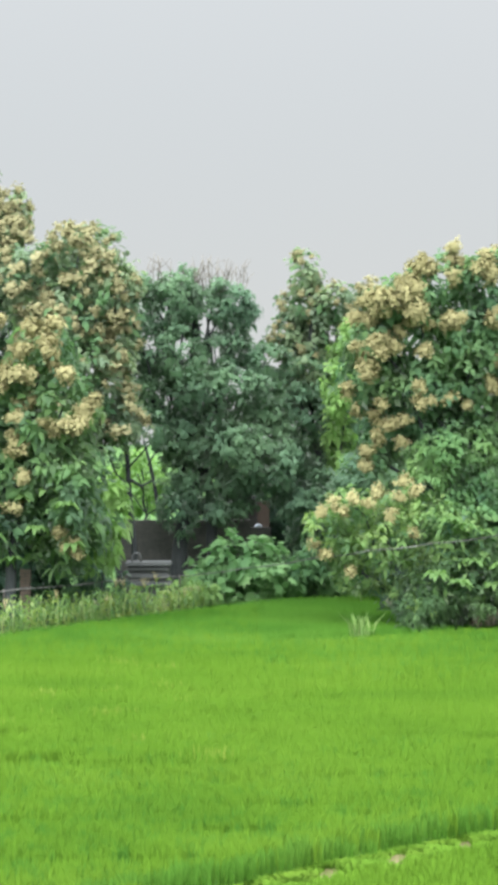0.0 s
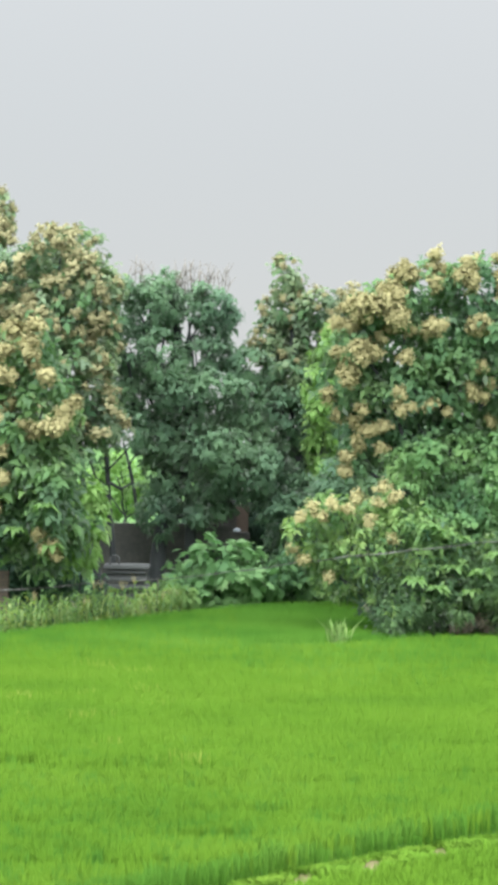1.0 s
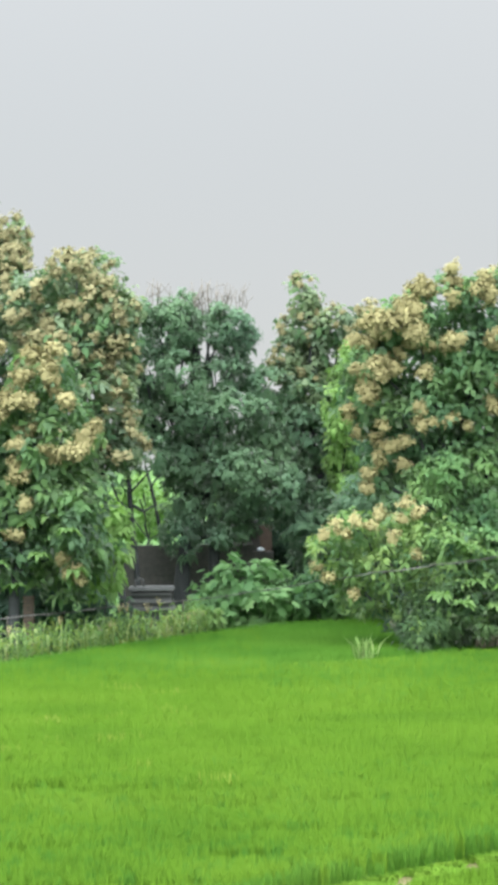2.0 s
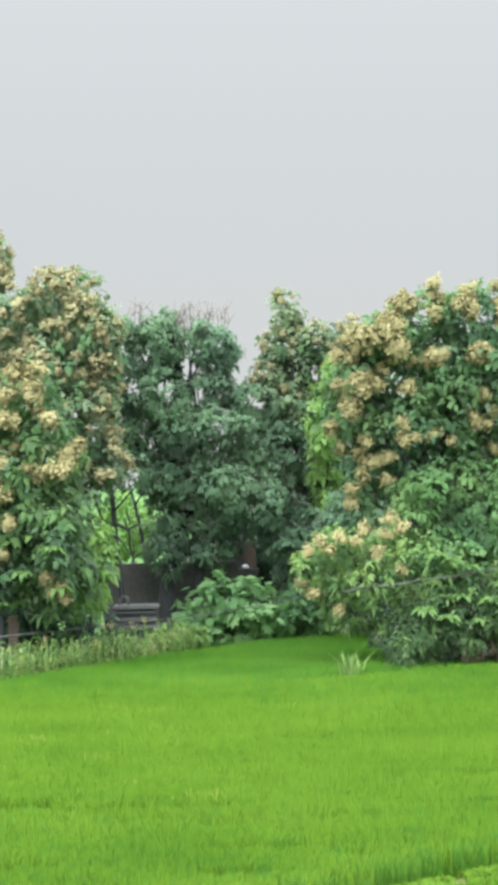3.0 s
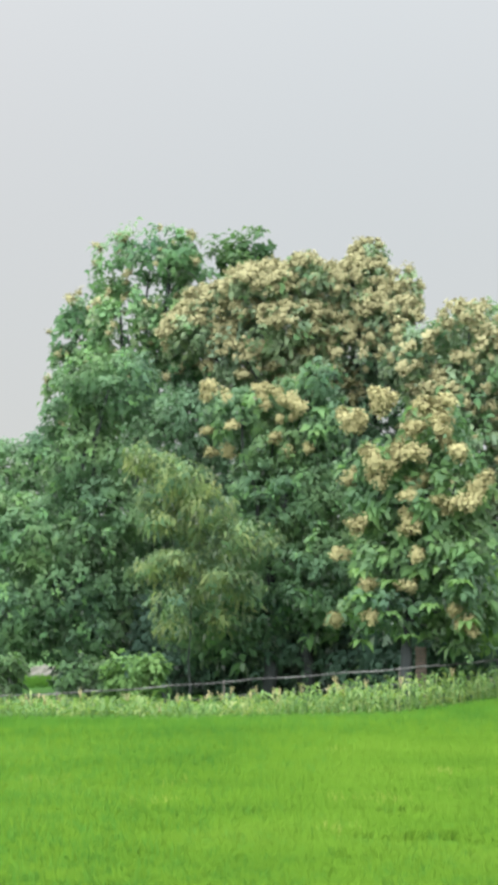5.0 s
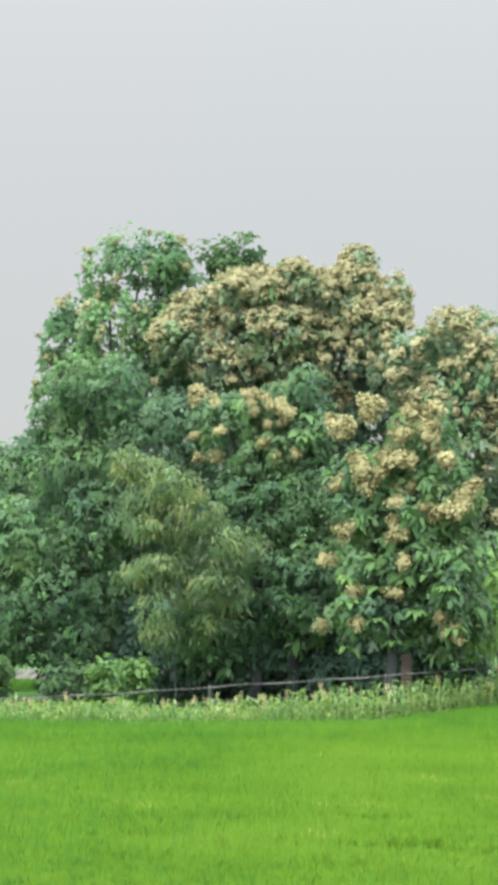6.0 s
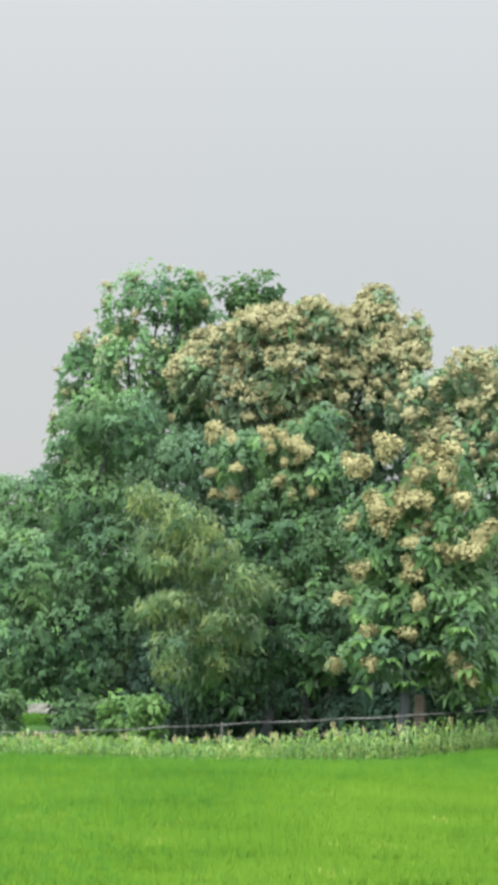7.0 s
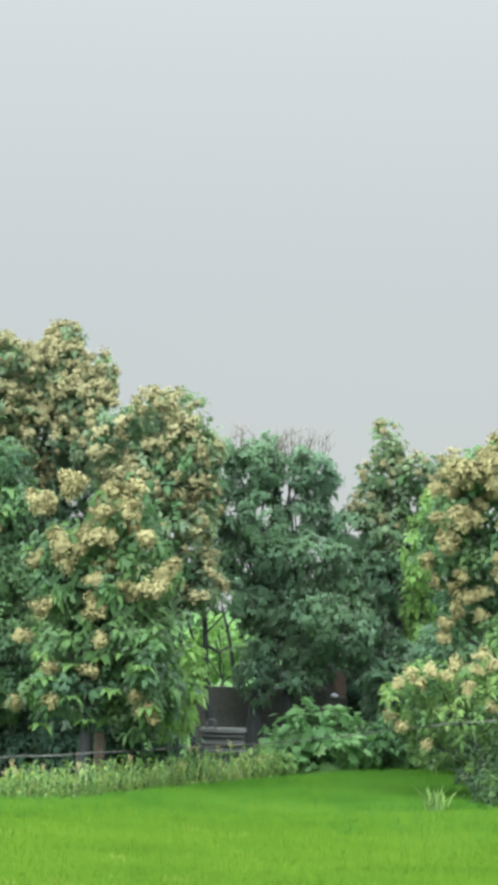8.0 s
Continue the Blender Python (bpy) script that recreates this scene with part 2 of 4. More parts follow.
def small_leaf_arrays(base, axis, side, length, width, droop):
    """Many narrow leaves of four corners."""
    k = len(base)
    length, width = length[:, None], width[:, None]
    down = np.array([0, 0, -1.0]) * (droop[:, None] * length)
    mid = base + axis * length * 0.5 + down * 0.25
    up = np.cross(side, axis) * width * 0.15
    v = np.stack([base, mid + side * width * 0.5 + up, mid - side * width * 0.5 + up, base + axis * length + down], 1).reshape(-1, 3)
    f = np.array([(0, 1, 2), (1, 3, 2)])
    return v, (f[None] + 4 * np.arange(k)[:, None, None]).reshape(-1, 3)


def palmate_arrays(base, axis, side, length, width, droop):
    """Many hand-shaped leaves: seven pointed fingers round a middle, drooping at the rim."""
    k, up = len(base), np.cross(side, axis)
    mid = base + axis * (length * 0.45)[:, None]
    rim = []
    for i in range(14):
        ang = 2 * np.pi * i / 14
        reach = (length * (0.55 if i % 2 == 0 else 0.3))[:, None]
        rim.append(mid + reach * (math.cos(ang) * axis + math.sin(ang) * side) - [0, 0, 1] * reach * (0.6 * droop)[:, None])
    v = np.stack([mid + up * 0.02, *rim], 1).reshape(-1, 3)
    f = np.array([(0, 1 + (i + 1) % 14, 1 + i) for i in range(14)])
    return v, (f[None] + 15 * np.arange(k)[:, None, None]).reshape(-1, 3)


def tube(points, radii, sides=7):
    """Corners and triangles of a tapered tube along points."""
    points = np.asarray(points, float)
    d = unit(np.gradient(points, axis=0))
    ref = np.where(np.abs(d[:, 2:]) > 0.9, [[1.0, 0, 0]], [[0, 0, 1.0]])
    a = unit(np.cross(d, ref))
    b = np.cross(d, a)
    ang = np.linspace(0, 2 * np.pi, sides, endpoint=False)
    r = np.asarray(radii, float)[:, None, None]
    v = points[:, None] + r * (np.cos(ang)[None, :, None] * a[:, None] + np.sin(ang)[None, :, None] * b[:, None])
    n = len(points)
    tris = []
    for i in range(n - 1):
        for j in range(sides):
            p, q = i * sides + j, i * sides + (j + 1) % sides
            tris += [(p, q, q + sides), (p, q + sides, p + sides)]
    v = np.vstack([v.reshape(-1, 3), points[:1], points[-1:]])
    for j in range(sides):
        tris += [(n * sides, (j + 1) % sides, j), (n * sides + 1, (n - 1) * sides + j, (n - 1) * sides + (j + 1) % sides)]
    return v, np.array(tris)


def joined(pieces):
    vs, fs, k = [], [], 0
    for v, f in pieces:
        vs.append(v)
        fs.append(np.asarray(f) + k)
        k += len(v)
    return np.vstack(vs), np.vstack(fs)


def bent(a, b, wobble, steps=6):
    """A crooked way from a to b."""
    t = np.linspace(0, 1, steps)[:, None]
    p = np.asarray(a) * (1 - t) + np.asarray(b) * t
    p[1:-1] += RNG.normal(0, wobble, (steps - 2, 3))
    return p


def bloom_mesh(seed, mat, florets, loose, size=(0.045, 0.075)):
    """A teak panicle, one metre across: a loose cloud of small florets gathered round the ends of its side stalks."""
    g = np.random.default_rng(seed)
    ends = unit(g.normal(size=(9, 3)) + [0, 0, 0.35]) * g.uniform(0.1, 0.29, (9, 1)) * [1, 1, 0.9]
    own = g.integers(0, 9, florets)
    at = ends[own] + unit(g.normal(size=(florets, 3))) * (0.2 * g.random((florets, 1)) ** 0.6 * (1 + loose * g.random((florets, 1)) ** 3))
    d = unit(at)
    face = unit(d * 0.8 + [0, -0.1, 0.3] + g.normal(0, 0.5, (florets, 3)))
    a = unit(np.cross(face, g.normal(size=(florets, 3))))
    b = np.cross(face, a)
    size = g.uniform(*size, (florets, 1))
    v = np.stack([at - a * size, at - b * size * 0.7, at + a * size, at + b * size * 0.7], 1).reshape(-1, 3)
    f = (np.array([(0, 1, 2), (0, 2, 3)])[None] + 4 * np.arange(florets)[:, None, None]).reshape(-1, 3)
    stalks = joined([tube([(0, 0, -0.3), e * 0.5, e * 1.25], [0.015, 0.01, 0.006], 3) for e in ends])
    bm = bmesh.new()
    bmesh.ops.create_icosphere(bm, subdivisions=1, radius=0.14)
    heart = np.array([p.co for p in bm.verts])
    skin = np.array([[p.index for p in q.verts] for q in bm.faces])
    bm.free()
    verts, faces = joined([(v, f), stalks, (heart, skin)])
    soft = np.vstack([np.repeat(unit(d * 0.35 + 0.3 * face + [0, -0.1, 0.35]), 4, 0), np.repeat([[0, 0, 1.0]], len(stalks[0]), 0), unit(heart)])
    return raw_mesh("panicle", verts, faces, mat, soft)


BLOOMS = [bloom_mesh(21 + i, BLOOM, 420, 0.5) for i in range(8)]
OLD_BLOOMS = [bloom_mesh(41 + i, OLD_BLOOM, 95, 1.0, (0.075, 0.12)) for i in range(8)]
PALE_BLOOMS = [bloom_mesh(61 + i, PALE_BLOOM, 300, 0.6) for i in range(6)]


class Crown:
    """A crown from lobes (x, y, z, rx, ry, rz), whose leaves stand in rounded clumps of about the given size."""

    def __init__(self, lobes, clump=0.6):
        self.lobes, self.clump = np.array(lobes, float), clump
        at, out = self.scattered(14 / clump, 0.0, 0.06)
        chosen = []
        for i in RNG.permutation(len(at)):
            if not chosen or ((at[chosen] - at[i]) ** 2).sum(-1).min() > (0.8 * clump) ** 2:
                chosen.append(i)
        self.hearts = at[chosen] - out[chosen] * 0.33 * clump
        self.swell = RNG.uniform(0.7, 1.15, len(chosen)) * 0.62 * clump

    def scattered(self, per_m2, inner, rough):
        """Points near the skin of the lobes, and their outward ways."""
        at, out = [], []
        for x, y, z, a, b, c in self.lobes:
            area = 4 * np.pi * ((a * b) ** 1.6 / 3 + (a * c) ** 1.6 / 3 + (b * c) ** 1.6 / 3) ** (1 / 1.6)
            k = max(6, int(area * per_m2))
            d = unit(RNG.normal(size=(k, 3)))
            r = np.where(RNG.random(k) < inner, RNG.uniform(0.55, 0.85, k), RNG.normal(0.97, rough, k))[:, None]
            at.append(np.array([x, y, z]) + d * r * [a, b, c])
            out.append(unit(d / [a, b, c]))
        at, out = np.vstack(at), np.vstack(out)
        buried = np.zeros(len(at), bool)
        for x, y, z, a, b, c in self.lobes:
            buried |= (((at - [x, y, z]) / [a, b, c]) ** 2).sum(-1) < 0.4
        keep = ~buried | (RNG.random(len(at)) < 0.12)
        return at[keep], out[keep]

    def sprays(self, per_m2, inner=0.35, rough=0.12, lumpy=0.4, open_above=99.0):
        """Twig ends, gathered in clumps, and the ways in which they stand out."""
        at, out = self.scattered(per_m2, inner, rough)
        near = np.concatenate([((p[:, None] - self.hearts[None]) ** 2).sum(-1).argmin(1) for p in np.array_split(at, 1 + len(at) // 2000)])
        way = at - self.hearts[near]
        far = np.linalg.norm(way, axis=-1, keepdims=True)
        way = unit(way)
        at = self.hearts[near] + way * (0.45 * far + 0.55 * np.minimum(self.swell[near][:, None], far * 1.5))
        out = unit(way * 0.8 + out * 0.4)
        lump = np.array([noise.noise(Vector(p * 1.1)) + 0.5 * noise.noise(Vector(p * 2.7)) for p in at])
        # chinks through which the sky shows
        chink = np.array([noise.noise(Vector((x * 2.1, y * 0.5 + 17, z * 2.1))) for x, y, z in at])
        keep = (lump > -0.42) & (chink > -1.2 + 1.02 * np.clip(at[:, 2] - open_above, 0, 1))
        at, out = at[keep] + out[keep] * (lump[keep, None] * lumpy), out[keep]
        ok = at[:, 2] > 0.15
        return at[ok], out[ok]

    def skin(self, x, z):
        """The depth of the side towards the field at (x, z)."""
        best = None
        for cx, cy, cz, a, b, c in self.lobes:
            q = 1 - ((x - cx) / a) ** 2 - ((z - cz) / c) ** 2
            y = cy - b * math.sqrt(max(q, 0)) if q > -0.6 else None
            if y is not None and (best is None or y < best):
                best = y
        return self.lobes[:, 1].min() if best is None else best


def foliage(crown, per_m2, leaves, length, width, mat, droop=0.25, rough=0.45, big=True, inner=0.3, hang=0.0, loose=0.3, palmate=False, open_above=99.0, crisp=0.2):
    """Leaves in small sprays, their faces turned up and outwards; hang turns them to hang down."""
    at, out = crown.sprays(per_m2, inner, open_above=open_above)
    k = len(at) * leaves
    out = np.repeat(out, leaves, 0)
    face = unit(out * 0.75 + [0, 0, 0.6] + RNG.normal(0, rough, (k, 3)))
    axis = RNG.normal(size=(k, 3)) + out * 0.5 + [0, 0, -1.6 * hang]
    axis = unit(axis - face * (axis * face).sum(-1, keepdims=True))
    side = np.cross(axis, face)
    base = np.repeat(at, leaves, 0) + RNG.normal(0, length * loose, (k, 3))
    ln = length * RNG.uniform(0.6, 1.15, k)
    wd = width * RNG.uniform(0.7, 1.1, k) * ln / length
    dr = droop * RNG.uniform(0.3, 1.5, k)
    arrays = palmate_arrays(base, axis, side, ln, wd, dr) if palmate else leaf_arrays(base, axis, side, ln, wd, dr) if big else small_leaf_arrays(base, axis, side, ln, wd, dr)
    soft = np.repeat(unit(out + face * crisp), len(arrays[0]) // k, 0)
    return raw_mesh("leaves", *arrays, mat, soft)


def crown_of(lobes, y, deep=0.95, clump=0.6):
    """Lobes given as (x, z, rx, rz) about the depth y, set a little to and fro."""
    made = []
    for i, (x, z, a, c) in enumerate(lobes):
        b = deep * max(0.35, (a + c) / 2)
        made.append((x, y + 0.35 * math.sin(2.4 * i + x), z, a, b, c))
    return Crown(made, clump)


def tree(name, label, category, y, lobes, layers, trunk, stems=1, spots=(), scatter=0.0, scatter_size=0.5, low=0.0, twigs=0, bark=BARK, limbs=True, blooms=BLOOMS, clump=0.6, rosettes=(), upward=-0.35):
    """One tree: trunk and limbs, a crown of leaves, and flower clusters on its skin."""
    root = new(name)
    x0, r0 = trunk
    root.location = (x0, y, 0)
    tagged(root, label, category, {"tree": "trees along the field", "bush": "bushes under the trees"}.get(category, ""))
    off = np.array([x0, y, 0.0])
    crown = crown_of([(x - x0, z, a, c) for x, z, a, c in lobes], 0.0, clump=clump)
    L = crown.lobes
    top = L[np.argmax(L[:, 2])]
    for s in range(stems):
        foot = np.array([(s - (stems - 1) / 2) * 0.9, 0.15 * s, -0.05])
        heart = np.array([np.average(L[:, 0], weights=L[:, 3]) * 0.6 + foot[0] * 0.5, 0.1 * s, L[:, 2].mean() * 0.75])
        way = np.vstack([bent(foot, heart, 0.07, 6), bent(heart, top[:3] * [0.8, 1, 0.97], 0.1, 5)[1:]])
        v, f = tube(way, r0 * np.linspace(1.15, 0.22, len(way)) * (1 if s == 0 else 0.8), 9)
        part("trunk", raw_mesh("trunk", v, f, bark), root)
        stem = way if s == 0 else stem
    if limbs:
        for lobe in L:
            if lobe[2] < 0.8 * heart[2]:
                continue
            z = min(max(0.4, 0.4 * heart[2], lobe[2] - 0.5 - 0.35 * abs(lobe[0])), heart[2] * RNG.uniform(0.7, 1.05))
            start = np.array([np.interp(z, stem[:, 2], stem[:, i]) for i in range(2)] + [z])
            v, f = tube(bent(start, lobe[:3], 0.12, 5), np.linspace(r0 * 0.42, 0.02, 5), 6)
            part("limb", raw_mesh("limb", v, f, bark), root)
    top_part = part("crown", foliage(crown, **layers[0]), root)
    # older, broader leaves fill the inside of the crown
    part("inner_leaves", foliage(crown, **dict(layers[0], per_m2=16, leaves=6, length=min(0.2, 1.2 * layers[0]["length"]), width=min(0.14, 1.3 * layers[0]["width"]), big=False, palmate=False, inner=1.0)), top_part)
    for spec in layers[1:]:
        part("leaf_sprays", foliage(crown, **spec), top_part)
    for x, z in rosettes:
        k = 11
        ang = np.linspace(0, 2 * np.pi, k, endpoint=False) + RNG.normal(0, 0.2, k)
        axis = unit(np.stack([np.cos(ang), np.sin(ang), RNG.uniform(-0.1, 0.5, k)], -1))
        side = unit(np.cross(axis, [0, 0, 1.0]))
        hub = np.array([x - x0, crown.skin(x - x0, z) - 0.12, z])
        blades = leaf_arrays(np.repeat(hub[None], k, 0), axis, side, RNG.uniform(0.26, 0.36, k), RNG.uniform(0.14, 0.19, k), RNG.uniform(0.3, 0.6, k))
        part("leaf_rosette", raw_mesh("leaf_rosette", *joined([blades, tube([hub - [0, -0.3, 0.2], hub], [0.014, 0.01], 4)]), ROSETTE), top_part, "fresh green drooping leaf rosette")
    for _ in range(twigs):
        lobe = L[RNG.integers(0, min(4, len(L)))]
        foot = lobe[:3] + [RNG.uniform(-0.8, 0.8) * lobe[3], RNG.uniform(-0.3, 0.3), 0.55 * lobe[5]]
        tip = foot + [RNG.normal(0, 0.14), RNG.normal(0, 0.1), RNG.uniform(0.5, 0.95)]
        pieces = [tube(bent(foot, tip, 0.03, 4), np.linspace(0.012, 0.006, 4), 4)]
        for _ in range(3):
            fork = foot + (tip - foot) * RNG.uniform(0.3, 0.8)
            pieces.append(tube(bent(fork, fork + [RNG.normal(0, 0.13), RNG.normal(0, 0.1), RNG.uniform(0.1, 0.3)], 0.02, 3), [0.008, 0.006, 0.005], 4))
        part("twig", raw_mesh("twig", *joined(pieces), TWIG), root, "grey leafless twig")
    put = [((x - x0), z, 2 * r) for x, z, r in spots]
    places = [(np.array([x, crown.skin(x, z) - 0.22, z]), s) for x, z, s in put]
    if scatter:
        at, out = crown.sprays(scatter, inner=0.0, rough=0.03, lumpy=0.25)
        for p, d in zip(at, out):
            if d[2] > upward and p[2] > low:
                places.append((p + d * 0.1, scatter_size * RNG.uniform(0.65, 1.25)))
    # a large head is a knot of several smaller ones
    heads = []
    for p, s in places:
        if s < 0.46:
            heads.append((p, s * 1.45))
            continue
        for _ in range(2 + int(s * 3)):
            off = RNG.normal(0, 0.24, 3) * [1, 0.6, 0.9] * s
            heads.append((p + off, min(0.75, s * RNG.uniform(0.8, 1.15))))
    # the heads that stand out farthest are parts; the rest of a crown in full bloom is one mass
    heads.sort(key=lambda head: head[0][1])
    mass = []
    for i, (p, s) in enumerate(heads):
        shape = blooms[RNG.integers(0, len(blooms))]
        lean = RNG.normal(0, 22, 2)
        m = pose(*p, lean[0], lean[1], RNG.uniform(0, 360)) @ Matrix.Diagonal((s * RNG.uniform(0.85, 1.25), s * RNG.uniform(0.85, 1.25), s * RNG.uniform(0.8, 1.15), 1))
        if i < 300:
            part("panicle", shape, top_part).matrix_basis = m
        else:
            mass.append((shape, m))
    if mass:
        v, f, soft, k = [], [], [], 0
        for shape, m in mass:
            co, tri, normal = (np.empty(3 * n) for n in (len(shape.vertices), len(shape.polygons), len(shape.vertices)))
            shape.vertices.foreach_get("co", co)
            shape.loops.foreach_get("vertex_index", tri)
            shape.attributes["custom_normal"].data.foreach_get("vector", normal)
            turn = np.array(m.to_3x3())
            v.append(co.reshape(-1, 3) @ turn.T + np.array(m.translation))
            soft.append(unit(normal.reshape(-1, 3) @ turn.T))
            f.append(tri.reshape(-1, 3).astype(int) + k)
            k += len(v[-1])
        tagged(part("blossom", raw_mesh("blossom", np.vstack(v), np.vstack(f), blooms[0].materials[0], np.vstack(soft)), top_part, "massed cream-brown blossom"), kind="stuff")
    return root


# ---- ground ----
def sheet(name, x0, x1, y0, y1, z, mat, label, step=2.0, swell=0.05):
    nx, ny = max(2, int((x1 - x0) / step)), max(2, int((y1 - y0) / step))
    xs, ys = np.linspace(x0, x1, nx), np.linspace(y0, y1, ny)
    v = [(x, y, z + swell * noise.noise(Vector((x * 0.2, y * 0.2, 3)))) for y in ys for x in xs]
    f = [(j * nx + i, j * nx + i + 1, (j + 1) * nx + i + 1, (j + 1) * nx + i) for j in range(ny - 1) for i in range(nx - 1)]
    return tagged(new(name, mesh(name, v, f, mat)), label, "ground", kind="structure")


FAR_FIELD = solid_material("far_field", [(0.3, (0.055, 0.125, 0.036)), (0.7, (0.08, 0.16, 0.048))], 0.06, bump=0.1)
sheet("ground", -2500, 2500, -600, 4000, -0.12, FAR_FIELD, "flat green farmland reaching to the horizon", 120, 0.0)
sheet("paddy_ground", -20, 13, 8, 58.2, -0.03, MUD, "dark wet mud under the rice", 1.0, 0.03)
sheet("yard_ground", -13.3, 13.5, 43, 63, -0.045, YARD, "shaded leaf litter and weeds under the trees", 1.0, 0.04)


# The bank between the near paddy and the main one runs aslant.
def bank_y(x):
    return 21.1 + 1.13 * x + 0.06 * math.sin(1.3 * x)


def bank_z(x, y):
    c = min(1.0, abs(y - bank_y(x) + 0.5))
    return -0.06 + 0.07 * (1 - c * c) ** 0.7 + 0.05 * noise.noise(Vector((x * 2, y * 2, 0)))


def back_y(x):
    """Where the rice ends at the maize and the bushes."""
    return float(np.interp(x, [-8.5, -4.9, -1.4, 0.4, 2.6, 3.1, 3.25, 5.5], [44.6, 45.7, 52.6, 55.6, 57.0, 57.4, 46.9, 48.9]))


def step_y(x):
    """The low step across the paddy, beyond which the rice is a deeper green."""
    return 44.5 + 0.25 * x + 0.08 * x * x


def rice(name, spots, height, mat, label, blades=13, lean=0.22, wide=1.0):
    """Hills of rice: each a tuft of upright, arching blades."""
    each = np.full(len(spots), blades) if np.isscalar(blades) else blades
    k = int(each.sum())
    base = np.repeat(spots if spots.shape[1] == 3 else np.c_[spots, np.full(len(spots), -0.04)], each, 0)
    h = np.repeat(height, each) * RNG.uniform(0.95, 1.03, k)
    ang = RNG.uniform(0, 2 * np.pi, k)
    way = np.stack([np.cos(ang), np.sin(ang), 0 * ang], -1)
    turn = np.where(way[:, 1:2] > 0, -1.0, 1.0)
    side = np.stack([-np.sin(ang), np.cos(ang), 0 * ang], -1) * turn
    out = RNG.uniform(0.3, 1.6, k)[:, None] * lean * h[:, None]
    base = base + np.c_[RNG.uniform(-0.075, 0.075, (k, 2)), np.zeros(k)]
    w = np.repeat(np.broadcast_to(wide, len(spots)), each)[:, None] * RNG.uniform(0.0035, 0.0065, (k, 1))
    mid = base + way * out * 0.45 + np.stack([0 * h, 0 * h, h * 0.76], -1)
    tip = base + way * out * 1.2 + np.stack([0 * h, 0 * h, h * np.where(RNG.random(k) < 0.3, 1.06, 0.99)], -1)
    v = np.stack([base, mid + side * w, mid - side * w, tip], 1).reshape(-1, 3)
    f = np.array([(0, 1, 2), (2, 1, 3)])
    soft = np.repeat(unit(way * turn * 0.4 + [0, 0, 1.0]), 4, 0)
    me = raw_mesh(name, v, (f[None] + 4 * np.arange(k)[:, None, None]).reshape(-1, 3), mat, soft)
    return tagged(new(name, me), label, "rice", kind="stuff")


def planted(x0, x1, y0, y1, gap, inside):
    xs, ys = np.meshgrid(np.arange(x0, x1, gap), np.arange(y0, y1, gap))
    p = np.c_[xs.ravel(), ys.ravel()] + RNG.normal(0, gap * 0.22, (xs.size, 2))
    # rows are set a little aslant and bowed
    p[:, 1] += 0.05 * p[:, 0] + 0.12 * np.sin(p[:, 0] * 0.5)
    return p[np.array([inside(x, y) for x, y in p])]


def rough_height(p, mean, sway):
    a = np.array([noise.noise(Vector((x * 0.22, (y - 0.12 * x) * 1.1, 1))) for x, y in p])
    b = np.array([noise.noise(Vector((x * 1.3, y * 3.4, 7))) for x, y in p])
    return mean * (1 + 0.55 * sway * a + 0.7 * sway * b)


# short stretches of low hills, deeper green for gap shade: middle, half length, half breadth
STREAKS = [(-0.35, 32.6, 0.5, 0.24), (-1.12, 26.8, 0.5, 0.2), (-0.17, 24.7, 0.5, 0.2), (-2.34, 28.3, 0.5, 0.2), (0.0, 26.8, 0.35, 0.2), (0.82, 34.7, 0.7, 0.24), (2.76, 37.5, 0.9, 0.28), (1.08, 26.7, 0.7, 0.24), (0.65, 24.7, 0.6, 0.2), (1.23, 24.1, 0.4, 0.2), (-2.9, 28.0, 0.7, 0.26), (-3.12, 26.4, 0.55, 0.24)]
STREAKS += [(RNG.uniform(-0.26, 0.12) * y, y, RNG.uniform(0.3, 1.0), RNG.uniform(0.14, 0.26)) for y in 21.5 + 22 * RNG.random(34) ** 1.9]


def stunted(p):
    """How far each hill lies inside one of those stretches, 0 to 1."""
    most = np.zeros(len(p))
    for x, y, a, b in STREAKS:
        dx, dy = p[:, 0] - x, p[:, 1] - y - 0.1 * (p[:, 0] - x)
        most = np.maximum(most, np.clip(2.2 - 2.2 * ((dx / a) ** 2 + (dy / b) ** 2), 0, 1))
    return most


def in_view(x, y):
    return -0.30 * y - 0.6 < x < 0.125 * y + 0.6


hills = planted(-16, 9, 15, 58, 0.128, lambda x, y: y > bank_y(x) + 0.4 and y < back_y(x) and -0.42 * y < x < 0.28 * y and (in_view(x, y) or (7.31 * x + 3.17 * y) % 1 < 0.2) and not (x > 0.2 and step_y(x) < y < step_y(x) + 0.4))
# the deeper green rice lies beyond the step; at its open end the two run into one another
share = np.where(hills[:, 0] > 0.2, (hills[:, 1] > step_y(hills[:, 0])) | (RNG.random(len(hills)) < 0.45 * np.clip((hills[:, 1] - 37) / 7, 0, 1)), RNG.random(len(hills)) < 0.75 * np.clip((hills[:, 1] - 41.0) / 5.0, 0, 1) + 0.45 * np.clip((-4.5 - hills[:, 0]) / 4.0, 0, 1))
main, deep = hills[~share.astype(bool)], hills[share.astype(bool)]
tall = lambda p: rough_height(p, np.interp(p[:, 1], [23, 31], [0.31, 0.36]), 0.09) * (1 - 0.38 * stunted(p))
many = lambda p: np.interp(p[:, 1], [24, 30, 38], [28, 21, 14]).astype(int)
# towards the bank and in the streaks, shade is coloured in as deeper green
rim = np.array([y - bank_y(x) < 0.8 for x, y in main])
shade_green = RNG.random(len(main)) < 0.2 * np.clip((31 - main[:, 1]) / 7, 0, 1) + 0.55 * rim + 0.85 * stunted(main)
